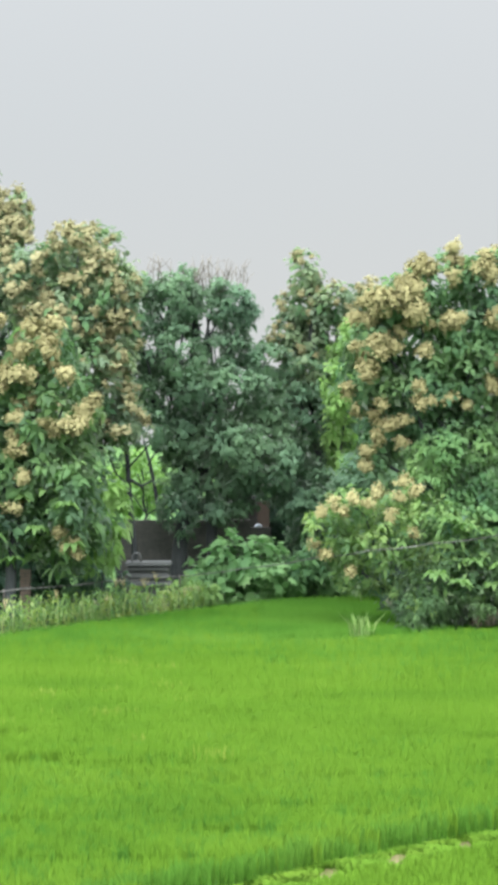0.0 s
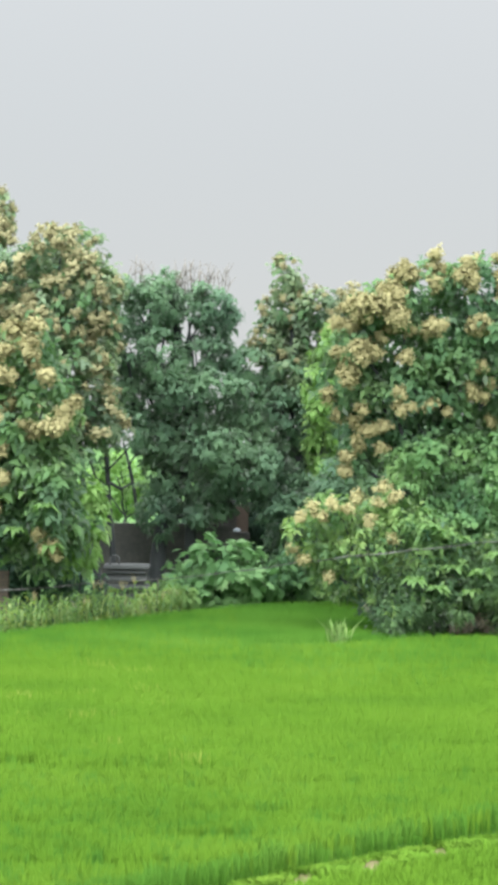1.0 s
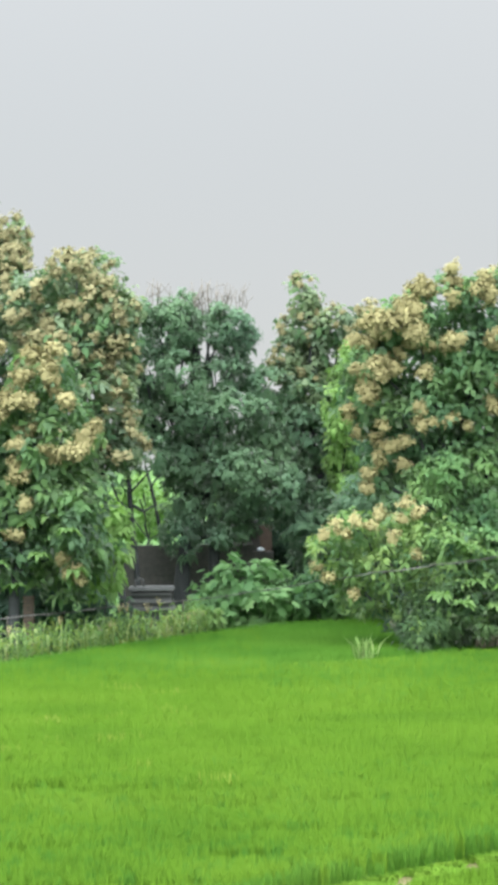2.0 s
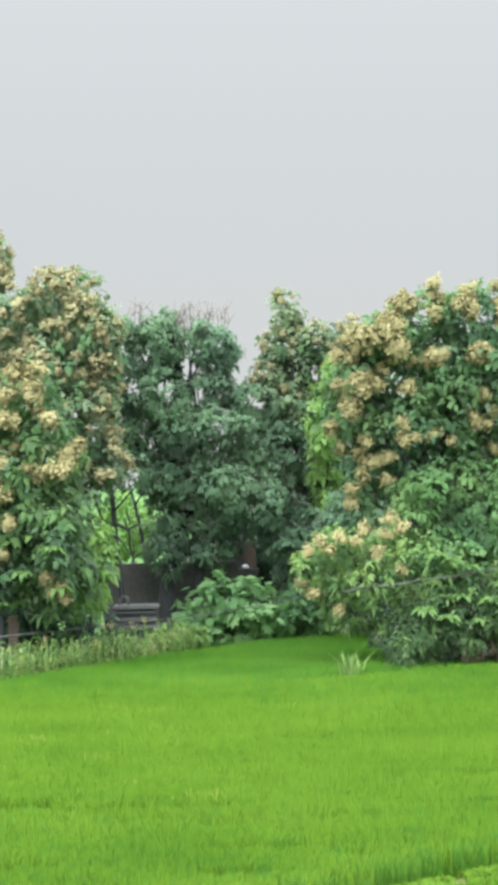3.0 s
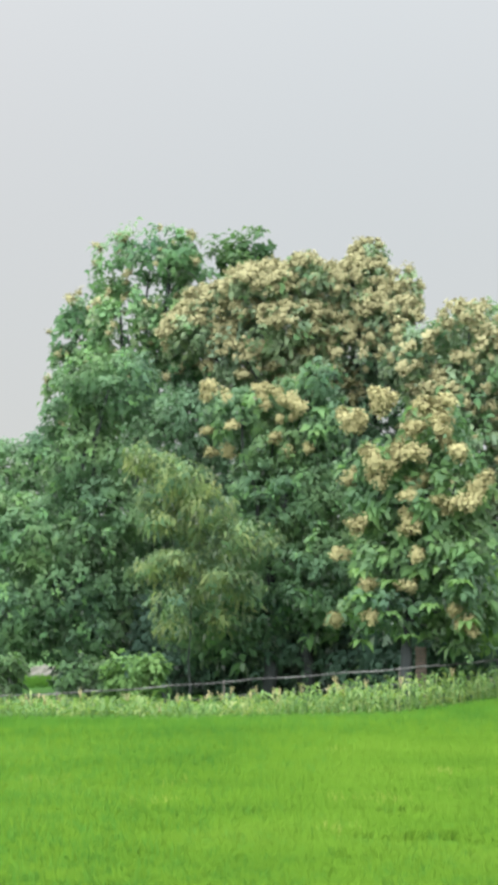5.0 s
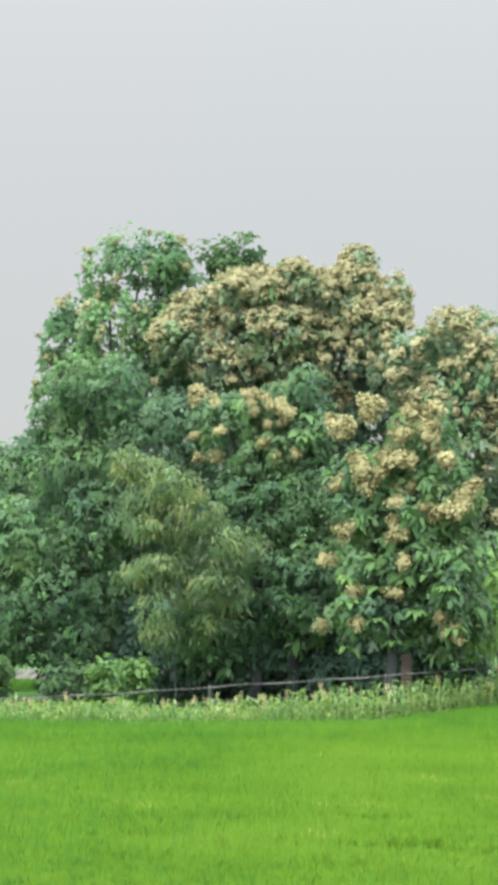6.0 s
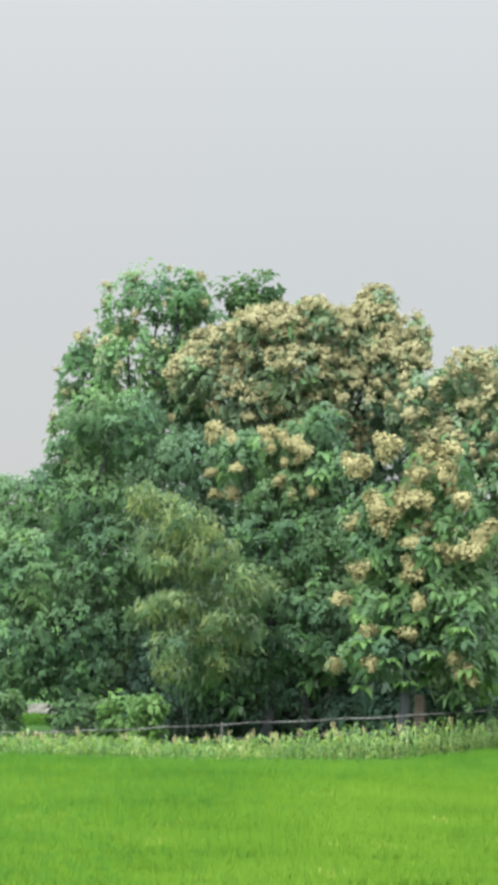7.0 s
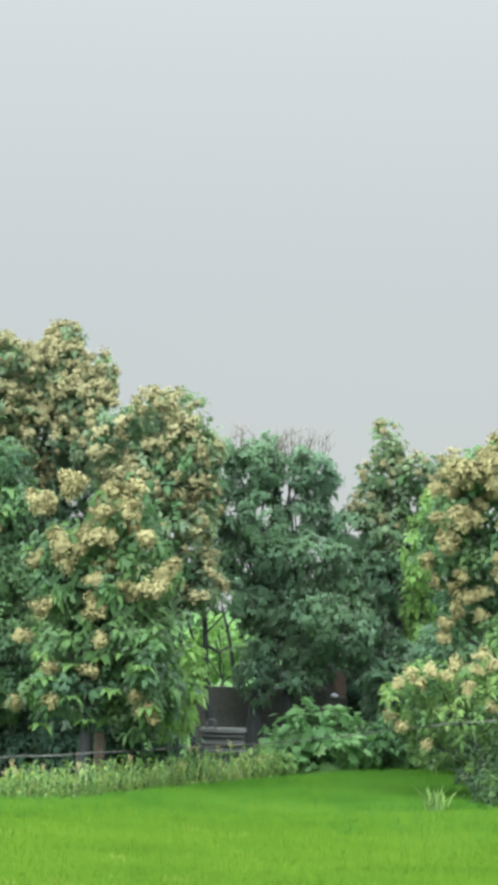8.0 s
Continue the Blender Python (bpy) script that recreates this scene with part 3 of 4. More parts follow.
rice("rice_field", main[~shade_green], tall(main[~shade_green]), RICE, "bright yellow-green young rice filling the paddy", many(main[~shade_green]), 0.13, np.interp(main[~shade_green][:, 1], [24, 34], [1.3, 2.0]))
rice("rice_field", main[shade_green], tall(main[shade_green]), RICE_DEEP, "rice hills in streaks and along the bank, deeper green for shade", many(main[shade_green]), 0.14, 1.0)
rice("far_rice_field", deep, rough_height(deep, 0.4, 0.07), RICE_DEEP, "deep green rice in the paddy before the bushes", 10, 0.16)
# low stems whose dark colour includes the shade along the paddy's front edge
edge = main[np.array([y - bank_y(x) < 0.62 for x, y in main])]
rice("rice_stems", edge, RNG.uniform(0.12, 0.23, len(edge)), RICE_STEM, "dark green sheathed rice stems along the bank, darkened further for shade", 26, 0.12, 1.1)
# a few thin patches have begun to yellow
pale = [(-2.06, 39.8), (-1.28, 36.5), (-1.95, 32.5), (-0.96, 34.2), (-0.45, 28.4), (-2.69, 32.5), (-2.02, 32.8), (-4.14, 31.8), (-3.79, 31.8), (-3.33, 31.6), (-3.01, 35.2), (-2.13, 40.3)]
pale += [(RNG.uniform(-0.26, 0.1) * y, y) for y in RNG.uniform(28, 40, 8)]
pale = np.vstack([np.array(q) + RNG.normal(0, 1, (9, 2)) * [0.16, 0.22] for q in pale])
rice("yellowing_rice", pale, RNG.uniform(0.35, 0.41, len(pale)), PALE_RICE, "yellowing rice blades in thin patches of the paddy", 4, 0.22, 1.3)
near = planted(-2, 7, 14, 26, 0.13, lambda x, y: y < bank_y(x) - 1.1 and y > bank_y(x) - 5 and y > 14)
rice("near_rice_field", near, rough_height(near, 0.28, 0.06), RICE, "short bright rice beyond the bank", 18, 0.18, 1.1)


def bank():
    xs, cross = np.arange(-7, 9, 0.2), np.linspace(-1, 1, 13)
    v, f = [], []
    for x in xs:
        for c in cross:
            y = bank_y(x) - 0.5 + c * 1.0
            v.append((x - c * 0.1, y, bank_z(x, y)))
    n = len(cross)
    for i in range(len(xs) - 1):
        for j in range(n - 1):
            f.append((i * n + j, i * n + j + 1, (i + 1) * n + j + 1, (i + 1) * n + j))
    tagged(new("earth_bank", mesh("earth_bank", v, f, SOIL)), "low earth bank with worn grass and bare soil", "bank", kind="structure")


bank()


def grass(name, p, height, mat, label, blades=14, lean=0.55, z=0.05, wide=1.0):
    ob = rice(name, p, height, mat, label, blades, lean, wide)
    ob.location.z = z
    return tagged(ob, category="grass")


verge = []
while len(verge) < 6500:
    x, c = RNG.uniform(-2.4, 3.6), RNG.uniform(-1, 1)
    y = bank_y(x) - 0.5 + c * 1.0
    # trodden patches along the middle stay bare
    worn = 0.48 * math.sin(9.0 * x - 4.98) + 0.03 * noise.noise(Vector((x * 4, y * 4, 4)))
    if abs(y - bank_y(x) + 0.16) > worn:
        verge.append((x, y, bank_z(x, y) - 0.01))
verge = np.array(verge)
grass("bank_grass", verge, RNG.uniform(0.04, 0.085, len(verge)), WEED, "short green grass on the earth bank", 6, 1.0, 0.0, 2.0)


back = planted(-17.6, -14.6, 57.5, 62.0, 0.15, lambda x, y: True)
grass("back_grass", back, RNG.uniform(0.12, 0.2, len(back)), RICE_DEEP, "green grass in the clearing behind the bushes", 8, 0.4, -0.09, 2.0)

# ---- maize along the edge of the paddy ----
def maize():
    xs = np.arange(-13.0, -0.55, 0.16)
    pieces, tassels = [], []
    for row in range(7):
        for x in xs:
            px, py = x + RNG.normal(0, 0.06), back_y(x) + 0.2 + row * 0.25 + RNG.normal(0, 0.06)
            if px > -1.0 - row * 0.05:
                continue
            h = RNG.uniform(0.6, 1.0) * float(np.interp(px, [-8.0, -5.5], [0.66, 1.0]))
            foot = np.array([px, py, -0.05])
            pieces.append(tube([foot, foot + [RNG.normal(0, 0.03), 0, h * 0.6], foot + [RNG.normal(0, 0.05), 0, h]], [0.014, 0.011, 0.005], 4))
            if RNG.random() < 0.08:
                top = foot + [0, 0, h]
                for _ in range(4):
                    tassels.append(tube([top - [0, 0, 0.05], top + [RNG.normal(0, 0.05), RNG.normal(0, 0.05), RNG.uniform(0.08, 0.18)]], [0.008, 0.005], 3))
            k = 8
            ang = RNG.uniform(0, 6.28, k)
            axis = unit(np.stack([np.cos(ang), np.sin(ang), RNG.uniform(0.5, 1.6, k)], -1))
            side = unit(np.cross(axis, [0, 0, 1.0]))
            base = foot + np.stack([0 * ang, 0 * ang, np.linspace(0.2, 0.9, k) * h], -1)
            pieces.append(leaf_arrays(base, axis, side, RNG.uniform(0.2, 0.36, k), RNG.uniform(0.035, 0.062, k), RNG.uniform(0.2, 0.7, k)))
    me = raw_mesh("maize", *joined(pieces), MAIZE)
    tagged(new("maize", me), "pale yellow-green maize standing along the field edge", "maize", kind="stuff")
    tagged(new("maize_tassels", raw_mesh("maize_tassels", *joined(tassels), TASSEL)), "pale brown tassels on top of the maize", "maize", kind="stuff")


maize()

# ---- the trees, farthest first ----
teak = dict(per_m2=17.0, leaves=8, length=0.22, width=0.135, mat=TEAK)
dull = dict(per_m2=17.0, leaves=8, length=0.2, width=0.125, mat=TEAK_DULL)
fresh = dict(per_m2=8.0, leaves=8, length=0.31, width=0.165, mat=TEAK_FRESH, droop=0.35, loose=0.14, crisp=0.8)
mango = dict(per_m2=48.0, leaves=10, length=0.145, width=0.08, mat=DARK, big=False, droop=0.4)
feather = dict(per_m2=50.0, leaves=12, length=0.16, width=0.055, mat=OLIVE, big=False, droop=0.6, hang=0.3, loose=0.5)
leafy = dict(per_m2=46.0, leaves=9, length=0.145, width=0.08, mat=BRIGHT, big=False, droop=0.4)
wood = dict(per_m2=46.0, leaves=10, length=0.145, width=0.08, mat=DEEP, big=False, droop=0.4)

tree("broadleaf_tree", "distant round-crowned green tree at the field edge", "tree", 76,
     [(-20.60, 5.85, 1.45, 1.00), (-22.34, 5.65, 1.45, 1.09), (-19.17, 6.42, 0.91, 0.76), (-20.76, 3.99, 1.99, 1.27), (-23.28, 4.34, 1.81, 1.63), (-18.67, 4.93, 1.09, 1.09)],
     [dict(mango, mat=DEEP, per_m2=18, length=0.22, width=0.12)], (-20.95, 0.2))
tree("teak_tree", "tall green teak tree with thin dull blossom", "tree", 58,
     [(-12.15, 10.61, 0.91, 0.64), (-13.16, 10.26, 0.61, 0.83), (-11.35, 10.67, 0.50, 0.61), (-11.06, 9.82, 0.50, 0.69), (-14.16, 8.84, 0.58, 0.91), (-12.70, 8.83, 1.04, 1.11), (-14.29, 7.70, 0.50, 0.69), (-11.41, 8.83, 0.83, 0.97), (-12.83, 7.41, 1.24, 0.97), (-13.39, 6.14, 1.11, 0.97), (-11.67, 7.13, 1.24, 1.11)],
     [dict(dull, mat=TEAK, per_m2=14, open_above=7.6), dict(dull, per_m2=5, open_above=7.6)], (-12.50, 0.2), scatter=3.0, scatter_size=0.21, low=6.0, blooms=OLD_BLOOMS)
tree("teak_tree", "slim green teak top above the blossom", "tree", 59,
     [(-10.28, 10.70, 0.31, 0.48), (-9.66, 10.84, 0.45, 0.42), (-9.87, 10.27, 0.70, 0.51), (-9.71, 8.90, 0.70, 0.84)], [dict(teak, mat=BUSH, per_m2=14, open_above=10.4, length=0.25, width=0.15)], (-9.80, 0.14))
tree("teak_tree", "broad teak tree covered in cream-brown blossom", "tree", 56.2,
     [(-6.59, 10.29, 0.29, 0.27), (-6.82, 9.58, 0.80, 0.67), (-7.75, 9.58, 0.94, 0.70), (-8.98, 9.46, 0.96, 0.59), (-10.05, 9.06, 0.94, 0.62), (-5.65, 9.36, 0.24, 0.43), (-6.05, 8.74, 0.78, 0.78), (-8.28, 8.53, 1.34, 0.80), (-6.91, 7.98, 1.47, 0.94), (-10.70, 8.54, 0.70, 0.56), (-9.38, 7.85, 1.00, 0.80), (-7.72, 7.04, 1.21, 0.80)],
     [dull, dict(dull, mat=TEAK, per_m2=2)], (-7.70, 0.22), scatter=31.0, scatter_size=0.26, low=5.0, upward=-0.05, blooms=OLD_BLOOMS)
tree("teak_tree", "teak tree with dense cream-brown blossom at its top", "tree", 54.6,
     [(-3.92, 8.28, 0.86, 0.65), (-4.96, 7.70, 0.86, 0.83), (-3.10, 7.44, 0.52, 0.68), (-3.92, 6.91, 1.24, 1.04), (-2.99, 6.39, 0.44, 0.91), (-4.18, 5.61, 1.30, 1.04), (-3.14, 5.09, 0.55, 1.04), (-2.88, 4.44, 0.31, 0.52), (-4.44, 4.31, 1.17, 0.91)],
     [dict(dull, per_m2=14), dict(teak, per_m2=4)], (-2.82, 0.085), scatter=6.0, scatter_size=0.25, low=4.4, blooms=OLD_BLOOMS,
     spots=[(-2.76, 5.23, 0.22), (-2.68, 4.81, 0.2), (-2.96, 4.27, 0.22), (-2.9, 6.7, 0.25), (-2.8, 7.4, 0.24), (-4.01, 7.65, 0.25), (-5.32, 7.5, 0.24), (-4.67, 7.05, 0.24), (-4.21, 6.93, 0.22), (-3.35, 8.3, 0.24), (-3.78, 8.5, 0.24), (-4.37, 8.5, 0.24), (-3.6, 8.78, 0.2), (-4.1, 8.82, 0.2), (-3.2, 7.95, 0.22), (-4.75, 8.15, 0.22), (-5.25, 7.95, 0.2), (-3.6, 7.95, 0.2)])
tree("mango_tree", "dense dark green tree with bare grey twigs on top", "tree", 58,
     [(-1.95, 7.48, 0.61, 0.53), (-1.05, 7.44, 0.55, 0.47), (-0.54, 7.35, 0.53, 0.53), (-1.33, 7.07, 1.05, 0.44), (-2.47, 6.41, 0.41, 0.97), (-2.78, 6.75, 0.28, 0.69), (-2.56, 5.16, 0.36, 0.83), (-0.06, 7.26, 0.28, 0.30), (-2.53, 7.82, 0.19, 0.28), (-1.53, 7.93, 0.22, 0.25), (-0.79, 7.84, 0.19, 0.23), (-2.00, 7.84, 0.18, 0.23), (-1.67, 6.27, 0.98, 0.69), (-0.43, 6.20, 0.69, 0.47), (-2.09, 5.30, 0.61, 0.82), (-0.70, 5.30, 1.16, 0.69), (0.40, 5.99, 0.44, 0.41), (-1.40, 4.19, 1.05, 0.69), (0.26, 4.33, 0.82, 0.69), (-1.51, 3.78, 0.55, 0.82), (-0.29, 3.78, 1.05, 0.69), (-1.53, 2.81, 0.58, 0.58), (-0.29, 3.02, 0.76, 0.41), (-1.76, 2.37, 0.30, 0.35), (0.82, 3.36, 0.76, 0.76), (1.44, 2.53, 0.54, 0.54), (-0.84, 6.27, 0.82, 0.69), (-0.32, 2.47, 0.36, 0.22), (-0.73, 2.29, 0.30, 0.28)],
     [dict(mango, open_above=5.2)], (-1.34, 0.2), stems=2, twigs=40)
tree("teak_tree", "light green teak tree with faded blossom", "tree", 59,
     [(1.45, 8.12, 0.33, 0.38), (1.5, 7.3, 0.68, 0.5), (2.25, 7.38, 0.6, 0.48), (2.95, 7.32, 0.5, 0.5), (1.00, 6.65, 0.45, 0.62), (2.31, 6.73, 0.84, 0.79), (1.67, 5.88, 1.12, 0.79), (2.80, 6.31, 0.70, 0.84)],
     [dict(dull, per_m2=17, open_above=8.45), dict(teak, per_m2=4)], (1.67, 0.14), scatter=8.5, scatter_size=0.21, low=6.0, blooms=OLD_BLOOMS)
tree("mango_tree", "shaded dark green tree under the teaks", "tree", 59,
     [(1.39, 4.62, 0.84, 0.84), (0.49, 4.97, 0.73, 0.79), (0.66, 3.78, 0.79, 0.73), (2.24, 3.78, 0.98, 1.12), (1.46, 5.74, 0.79, 0.70), (2.52, 5.88, 0.79, 0.84), (2.24, 4.90, 0.98, 0.84), (1.88, 2.65, 0.77, 0.84), (2.52, 2.65, 0.84, 0.98), (2.94, 1.53, 0.84, 0.98), (1.53, 1.53, 0.56, 0.84)], [dict(mango, per_m2=38)], (1.81, 0.16))
tree("climber_covered_tree", "slim trunk hung with bright green climber", "tree", 57.9,
     [(2.36, 6.70, 0.14, 0.36), (2.25, 5.99, 0.17, 0.50), (2.17, 5.09, 0.19, 0.63), (2.19, 4.19, 0.19, 0.61), (2.28, 3.43, 0.17, 0.41)], [dict(leafy, per_m2=60, hang=0.4, mat=LIME)], (2.22, 0.05), limbs=False)
tree("teak_tree", "teak tree heavy with large cream-brown flower heads", "tree", 50,
     [(3.27, 6.97, 0.71, 0.55), (4.28, 7.32, 0.69, 0.52), (5.29, 7.32, 0.79, 0.62), (2.67, 6.07, 0.55, 0.50), (3.74, 6.19, 1.02, 0.71), (4.87, 6.19, 1.02, 0.81), (2.55, 5.24, 0.55, 0.55), (3.38, 5.12, 0.91, 0.71), (4.64, 5.12, 1.07, 0.81), (3.03, 4.29, 0.67, 0.57), (2.61, 3.81, 0.29, 0.48), (4.16, 4.17, 0.95, 0.60), (5.95, 6.19, 0.91, 1.07), (6.07, 4.76, 0.95, 1.07)],
     [teak], (4.28, 0.17),
     spots=[(3.38, 7.12, 0.31), (2.97, 6.97, 0.32), (2.63, 6.79, 0.29), (3.68, 7.60, 0.30), (4.28, 7.77, 0.30), (4.87, 7.72, 0.30), (2.49, 6.01, 0.32), (2.23, 5.89, 0.24), (3.11, 6.07, 0.26), (4.10, 6.45, 0.29), (4.42, 6.55, 0.24), (3.62, 5.89, 0.20), (2.37, 5.42, 0.31), (2.04, 5.12, 0.19), (5.11, 6.61, 0.31), (2.29, 4.67, 0.21), (2.62, 4.58, 0.18), (2.97, 4.35, 0.24), (2.67, 4.11, 0.19), (2.49, 3.81, 0.21), (2.43, 3.50, 0.19), (3.66, 4.94, 0.23), (4.18, 4.94, 0.17), (5.05, 5.12, 0.17), (3.32, 6.67, 0.30), (5.23, 5.72, 0.19), (3.32, 7.38, 0.24), (5.83, 7.62, 0.30), (5.83, 6.67, 0.26), (5.01, 5.27, 0.16), (5.28, 5.12, 0.15), (4.55, 4.76, 0.13), (5.43, 5.35, 0.15), (5.44, 4.58, 0.16), (2.78, 4.8, 0.15), (3.2, 4.0, 0.17)], scatter=1.5, scatter_size=0.4, low=6.3)
tree("broadleaf_tree", "light green leafy tree beside the rice", "tree", 49.6,
     [(3.95, 3.81, 0.71, 0.50), (4.83, 3.87, 0.61, 0.54), (3.71, 3.10, 0.65, 0.59), (4.83, 2.98, 0.95, 0.71), (5.66, 3.22, 0.83, 0.95), (4.60, 2.04, 1.06, 0.95), (5.90, 1.68, 0.95, 1.06)], [leafy], (4.89, 0.12), stems=2)
tree("flowering_shrub", "wide low teak shrub with small cream flower heads", "shrub", 48.6,
     [(2.10, 2.71, 0.58, 0.39), (2.88, 2.60, 0.67, 0.46), (1.75, 2.08, 0.46, 0.51), (2.65, 1.79, 0.90, 0.58), (3.69, 2.25, 0.79, 0.65), (4.3, 1.95, 0.6, 0.5), (2.31, 1.32, 0.53, 0.37), (3.1, 1.35, 0.5, 0.4)],
     [dict(fresh, mat=YOUNG, length=0.2, width=0.07, per_m2=13, rough=0.6), dict(teak, length=0.19, width=0.08, per_m2=4)], (4.04, 0.04), stems=3,
     spots=[(1.73, 2.77, 0.17), (2.10, 2.89, 0.16), (2.59, 3.00, 0.19), (2.88, 2.52, 0.16), (3.15, 3.24, 0.15), (3.43, 3.00, 0.17), (2.42, 2.75, 0.16), (3.02, 2.89, 0.16), (1.49, 2.58, 0.14), (1.33, 1.90, 0.14), (3.29, 2.17, 0.14), (2.07, 1.36, 0.14), (1.55, 1.73, 0.14), (1.90, 2.60, 0.14)], blooms=PALE_BLOOMS)
tree("drooping_bush", "mid-green bush with narrow drooping leaves beside the rice", "bush", 48.3,
     [(3.93, 1.09, 0.9, 0.53), (4.75, 1.6, 0.7, 0.6), (3.52, 0.63, 0.46, 0.42), (4.68, 0.75, 0.76, 0.53), (5.66, 1.38, 0.88, 0.93), (3.58, 0.34, 0.46, 0.30), (4.62, 0.28, 0.69, 0.30), (5.55, 0.34, 0.58, 0.35)],
     [dict(teak, mat=BUSH, length=0.2, width=0.07, per_m2=24, rough=0.6, hang=0.5, crisp=0.6), dict(fresh, mat=YOUNG, length=0.2, width=0.07, per_m2=4.0, rough=0.6)], (4.5, 0.03), stems=2, limbs=False,
     rosettes=[(4.09, 2.42), (4.73, 2.16), (4.55, 1.6), (3.76, 1.37), (5.07, 1.57), (4.35, 2.3), (4.2, 1.2), (4.9, 1.15), (5.4, 1.9)])
tree("broadleaf_tree", "dark green leafy tree with a spreading crown", "tree", 54,
     [(-14.07, 3.73, 1.42, 0.98), (-15.44, 3.98, 1.16, 1.03), (-13.51, 2.55, 1.29, 1.03), (-14.72, 2.01, 1.29, 1.03), (-15.81, 1.20, 1.03, 0.77), (-14.01, 1.56, 1.03, 0.67), (-15.05, 1.14, 0.72, 0.64), (-12.82, 1.51, 0.77, 0.64), (-12.49, 2.30, 0.90, 1.16), (-12.80, 5.33, 1.16, 1.03), (-12.31, 4.14, 0.77, 1.03), (-13.15, 6.38, 0.77, 0.77), (-12.22, 7.18, 1.03, 0.77)],
     [dict(wood, per_m2=40), dict(leafy, per_m2=6)], (-12.64, 0.16), stems=2)
tree("broadleaf_tree", "deep green tree with pale flower heads on top", "tree", 52.8,
     [(-8.93, 6.47, 0.76, 0.53), (-7.64, 6.72, 0.76, 0.53), (-7.12, 5.96, 0.63, 0.58), (-8.28, 5.83, 1.01, 0.70), (-8.26, 4.43, 1.11, 0.98), (-7.24, 4.44, 0.83, 1.08), (-8.38, 2.78, 1.36, 1.21), (-7.22, 2.67, 0.96, 1.26), (-9.53, 1.74, 1.26, 0.88), (-7.26, 7.04, 0.33, 0.43)],
     [dict(wood, per_m2=34), dict(leafy, per_m2=7), dict(fresh, per_m2=1.5)], (-8.00, 0.16), stems=2,
     spots=[(-9.45, 6.95, 0.31), (-8.29, 6.83, 0.23), (-7.74, 6.64, 0.25), (-8.02, 6.28, 0.13), (-7.69, 6.34, 0.13), (-8.08, 5.86, 0.14), (-7.86, 5.58, 0.14), (-7.34, 5.64, 0.14), (-9.68, 6.06, 0.15), (-9.03, 6.15, 0.15), (-9.28, 5.61, 0.20), (-9.57, 5.57, 0.15), (-8.48, 6.98, 0.18)])
tree("feathery_tree", "olive-yellow tree with fine drooping foliage", "tree", 50.6,
     [(-10.82, 5.47, 0.27, 0.24), (-10.39, 5.25, 0.41, 0.21), (-9.85, 4.95, 0.46, 0.21), (-10.21, 4.56, 0.60, 0.21), (-9.38, 4.38, 0.48, 0.21), (-10.38, 4.05, 0.48, 0.18), (-9.50, 3.86, 0.60, 0.21), (-8.75, 3.65, 0.48, 0.18), (-8.21, 3.58, 0.27, 0.13), (-10.92, 2.99, 0.48, 0.13), (-10.14, 3.17, 0.60, 0.16), (-9.37, 3.23, 0.55, 0.18), (-8.94, 2.84, 0.36, 0.18), (-9.91, 2.66, 0.39, 0.24), (-8.50, 2.68, 0.29, 0.24), (-10.13, 2.19, 0.31, 0.29), (-9.2, 1.95, 0.36, 0.2)],
     [dict(feather, per_m2=32), dict(wood, per_m2=8)], (-9.87, 0.018), limbs=False)
tree("teak_tree", "teak tree with many large cream-brown flower heads", "tree", 49.5,
     [(-4.29, 5.85, 0.68, 0.66), (-5.24, 5.13, 0.90, 0.64), (-3.87, 4.79, 0.68, 0.87), (-4.93, 4.31, 1.01, 0.78), (-5.77, 4.42, 0.45, 0.66), (-4.04, 3.49, 1.04, 0.71), (-5.22, 3.13, 1.01, 0.66), (-5.57, 2.3, 0.62, 0.42), (-4.21, 2.32, 1.01, 0.66), (-3.69, 2.73, 0.38, 0.94), (-3.74, 1.68, 0.38, 0.42)],
     [dict(fresh, per_m2=3.2), dict(teak, mat=DEEP, per_m2=10, length=0.25, width=0.14)], (-5.09, 0.13),
     spots=[(-5.25, 6.38, 0.33), (-5.84, 6.20, 0.33), (-6.17, 5.96, 0.29), (-4.30, 6.32, 0.33), (-4.61, 5.97, 0.24), (-3.94, 5.83, 0.28), (-4.88, 5.37, 0.31), (-5.12, 5.05, 0.26), (-5.57, 5.19, 0.28), (-5.45, 4.84, 0.21), (-4.58, 4.90, 0.24), (-3.76, 5.38, 0.21), (-3.52, 4.30, 0.32), (-3.32, 4.77, 0.26), (-4.85, 4.49, 0.21), (-4.78, 3.98, 0.26), (-4.11, 4.17, 0.24), (-5.92, 3.92, 0.21), (-6.07, 4.89, 0.21), (-6.38, 3.29, 0.18), (-4.66, 3.27, 0.19), (-4.86, 2.66, 0.21), (-5.69, 2.68, 0.18), (-6.40, 1.96, 0.15), (-5.63, 2.02, 0.17), (-3.89, 2.13, 0.17), (-3.63, 1.83, 0.24)],
     rosettes=[(-5.85, 1.48), (-4.89, 1.57), (-5.25, 2.07), (-6.17, 2.03), (-5.77, 2.43), (-3.75, 2.73), (-5.27, 2.71), (-4.4, 2.22), (-4.67, 2.87), (-3.65, 1.91), (-4.15, 3.0), (-5.9, 2.95)])

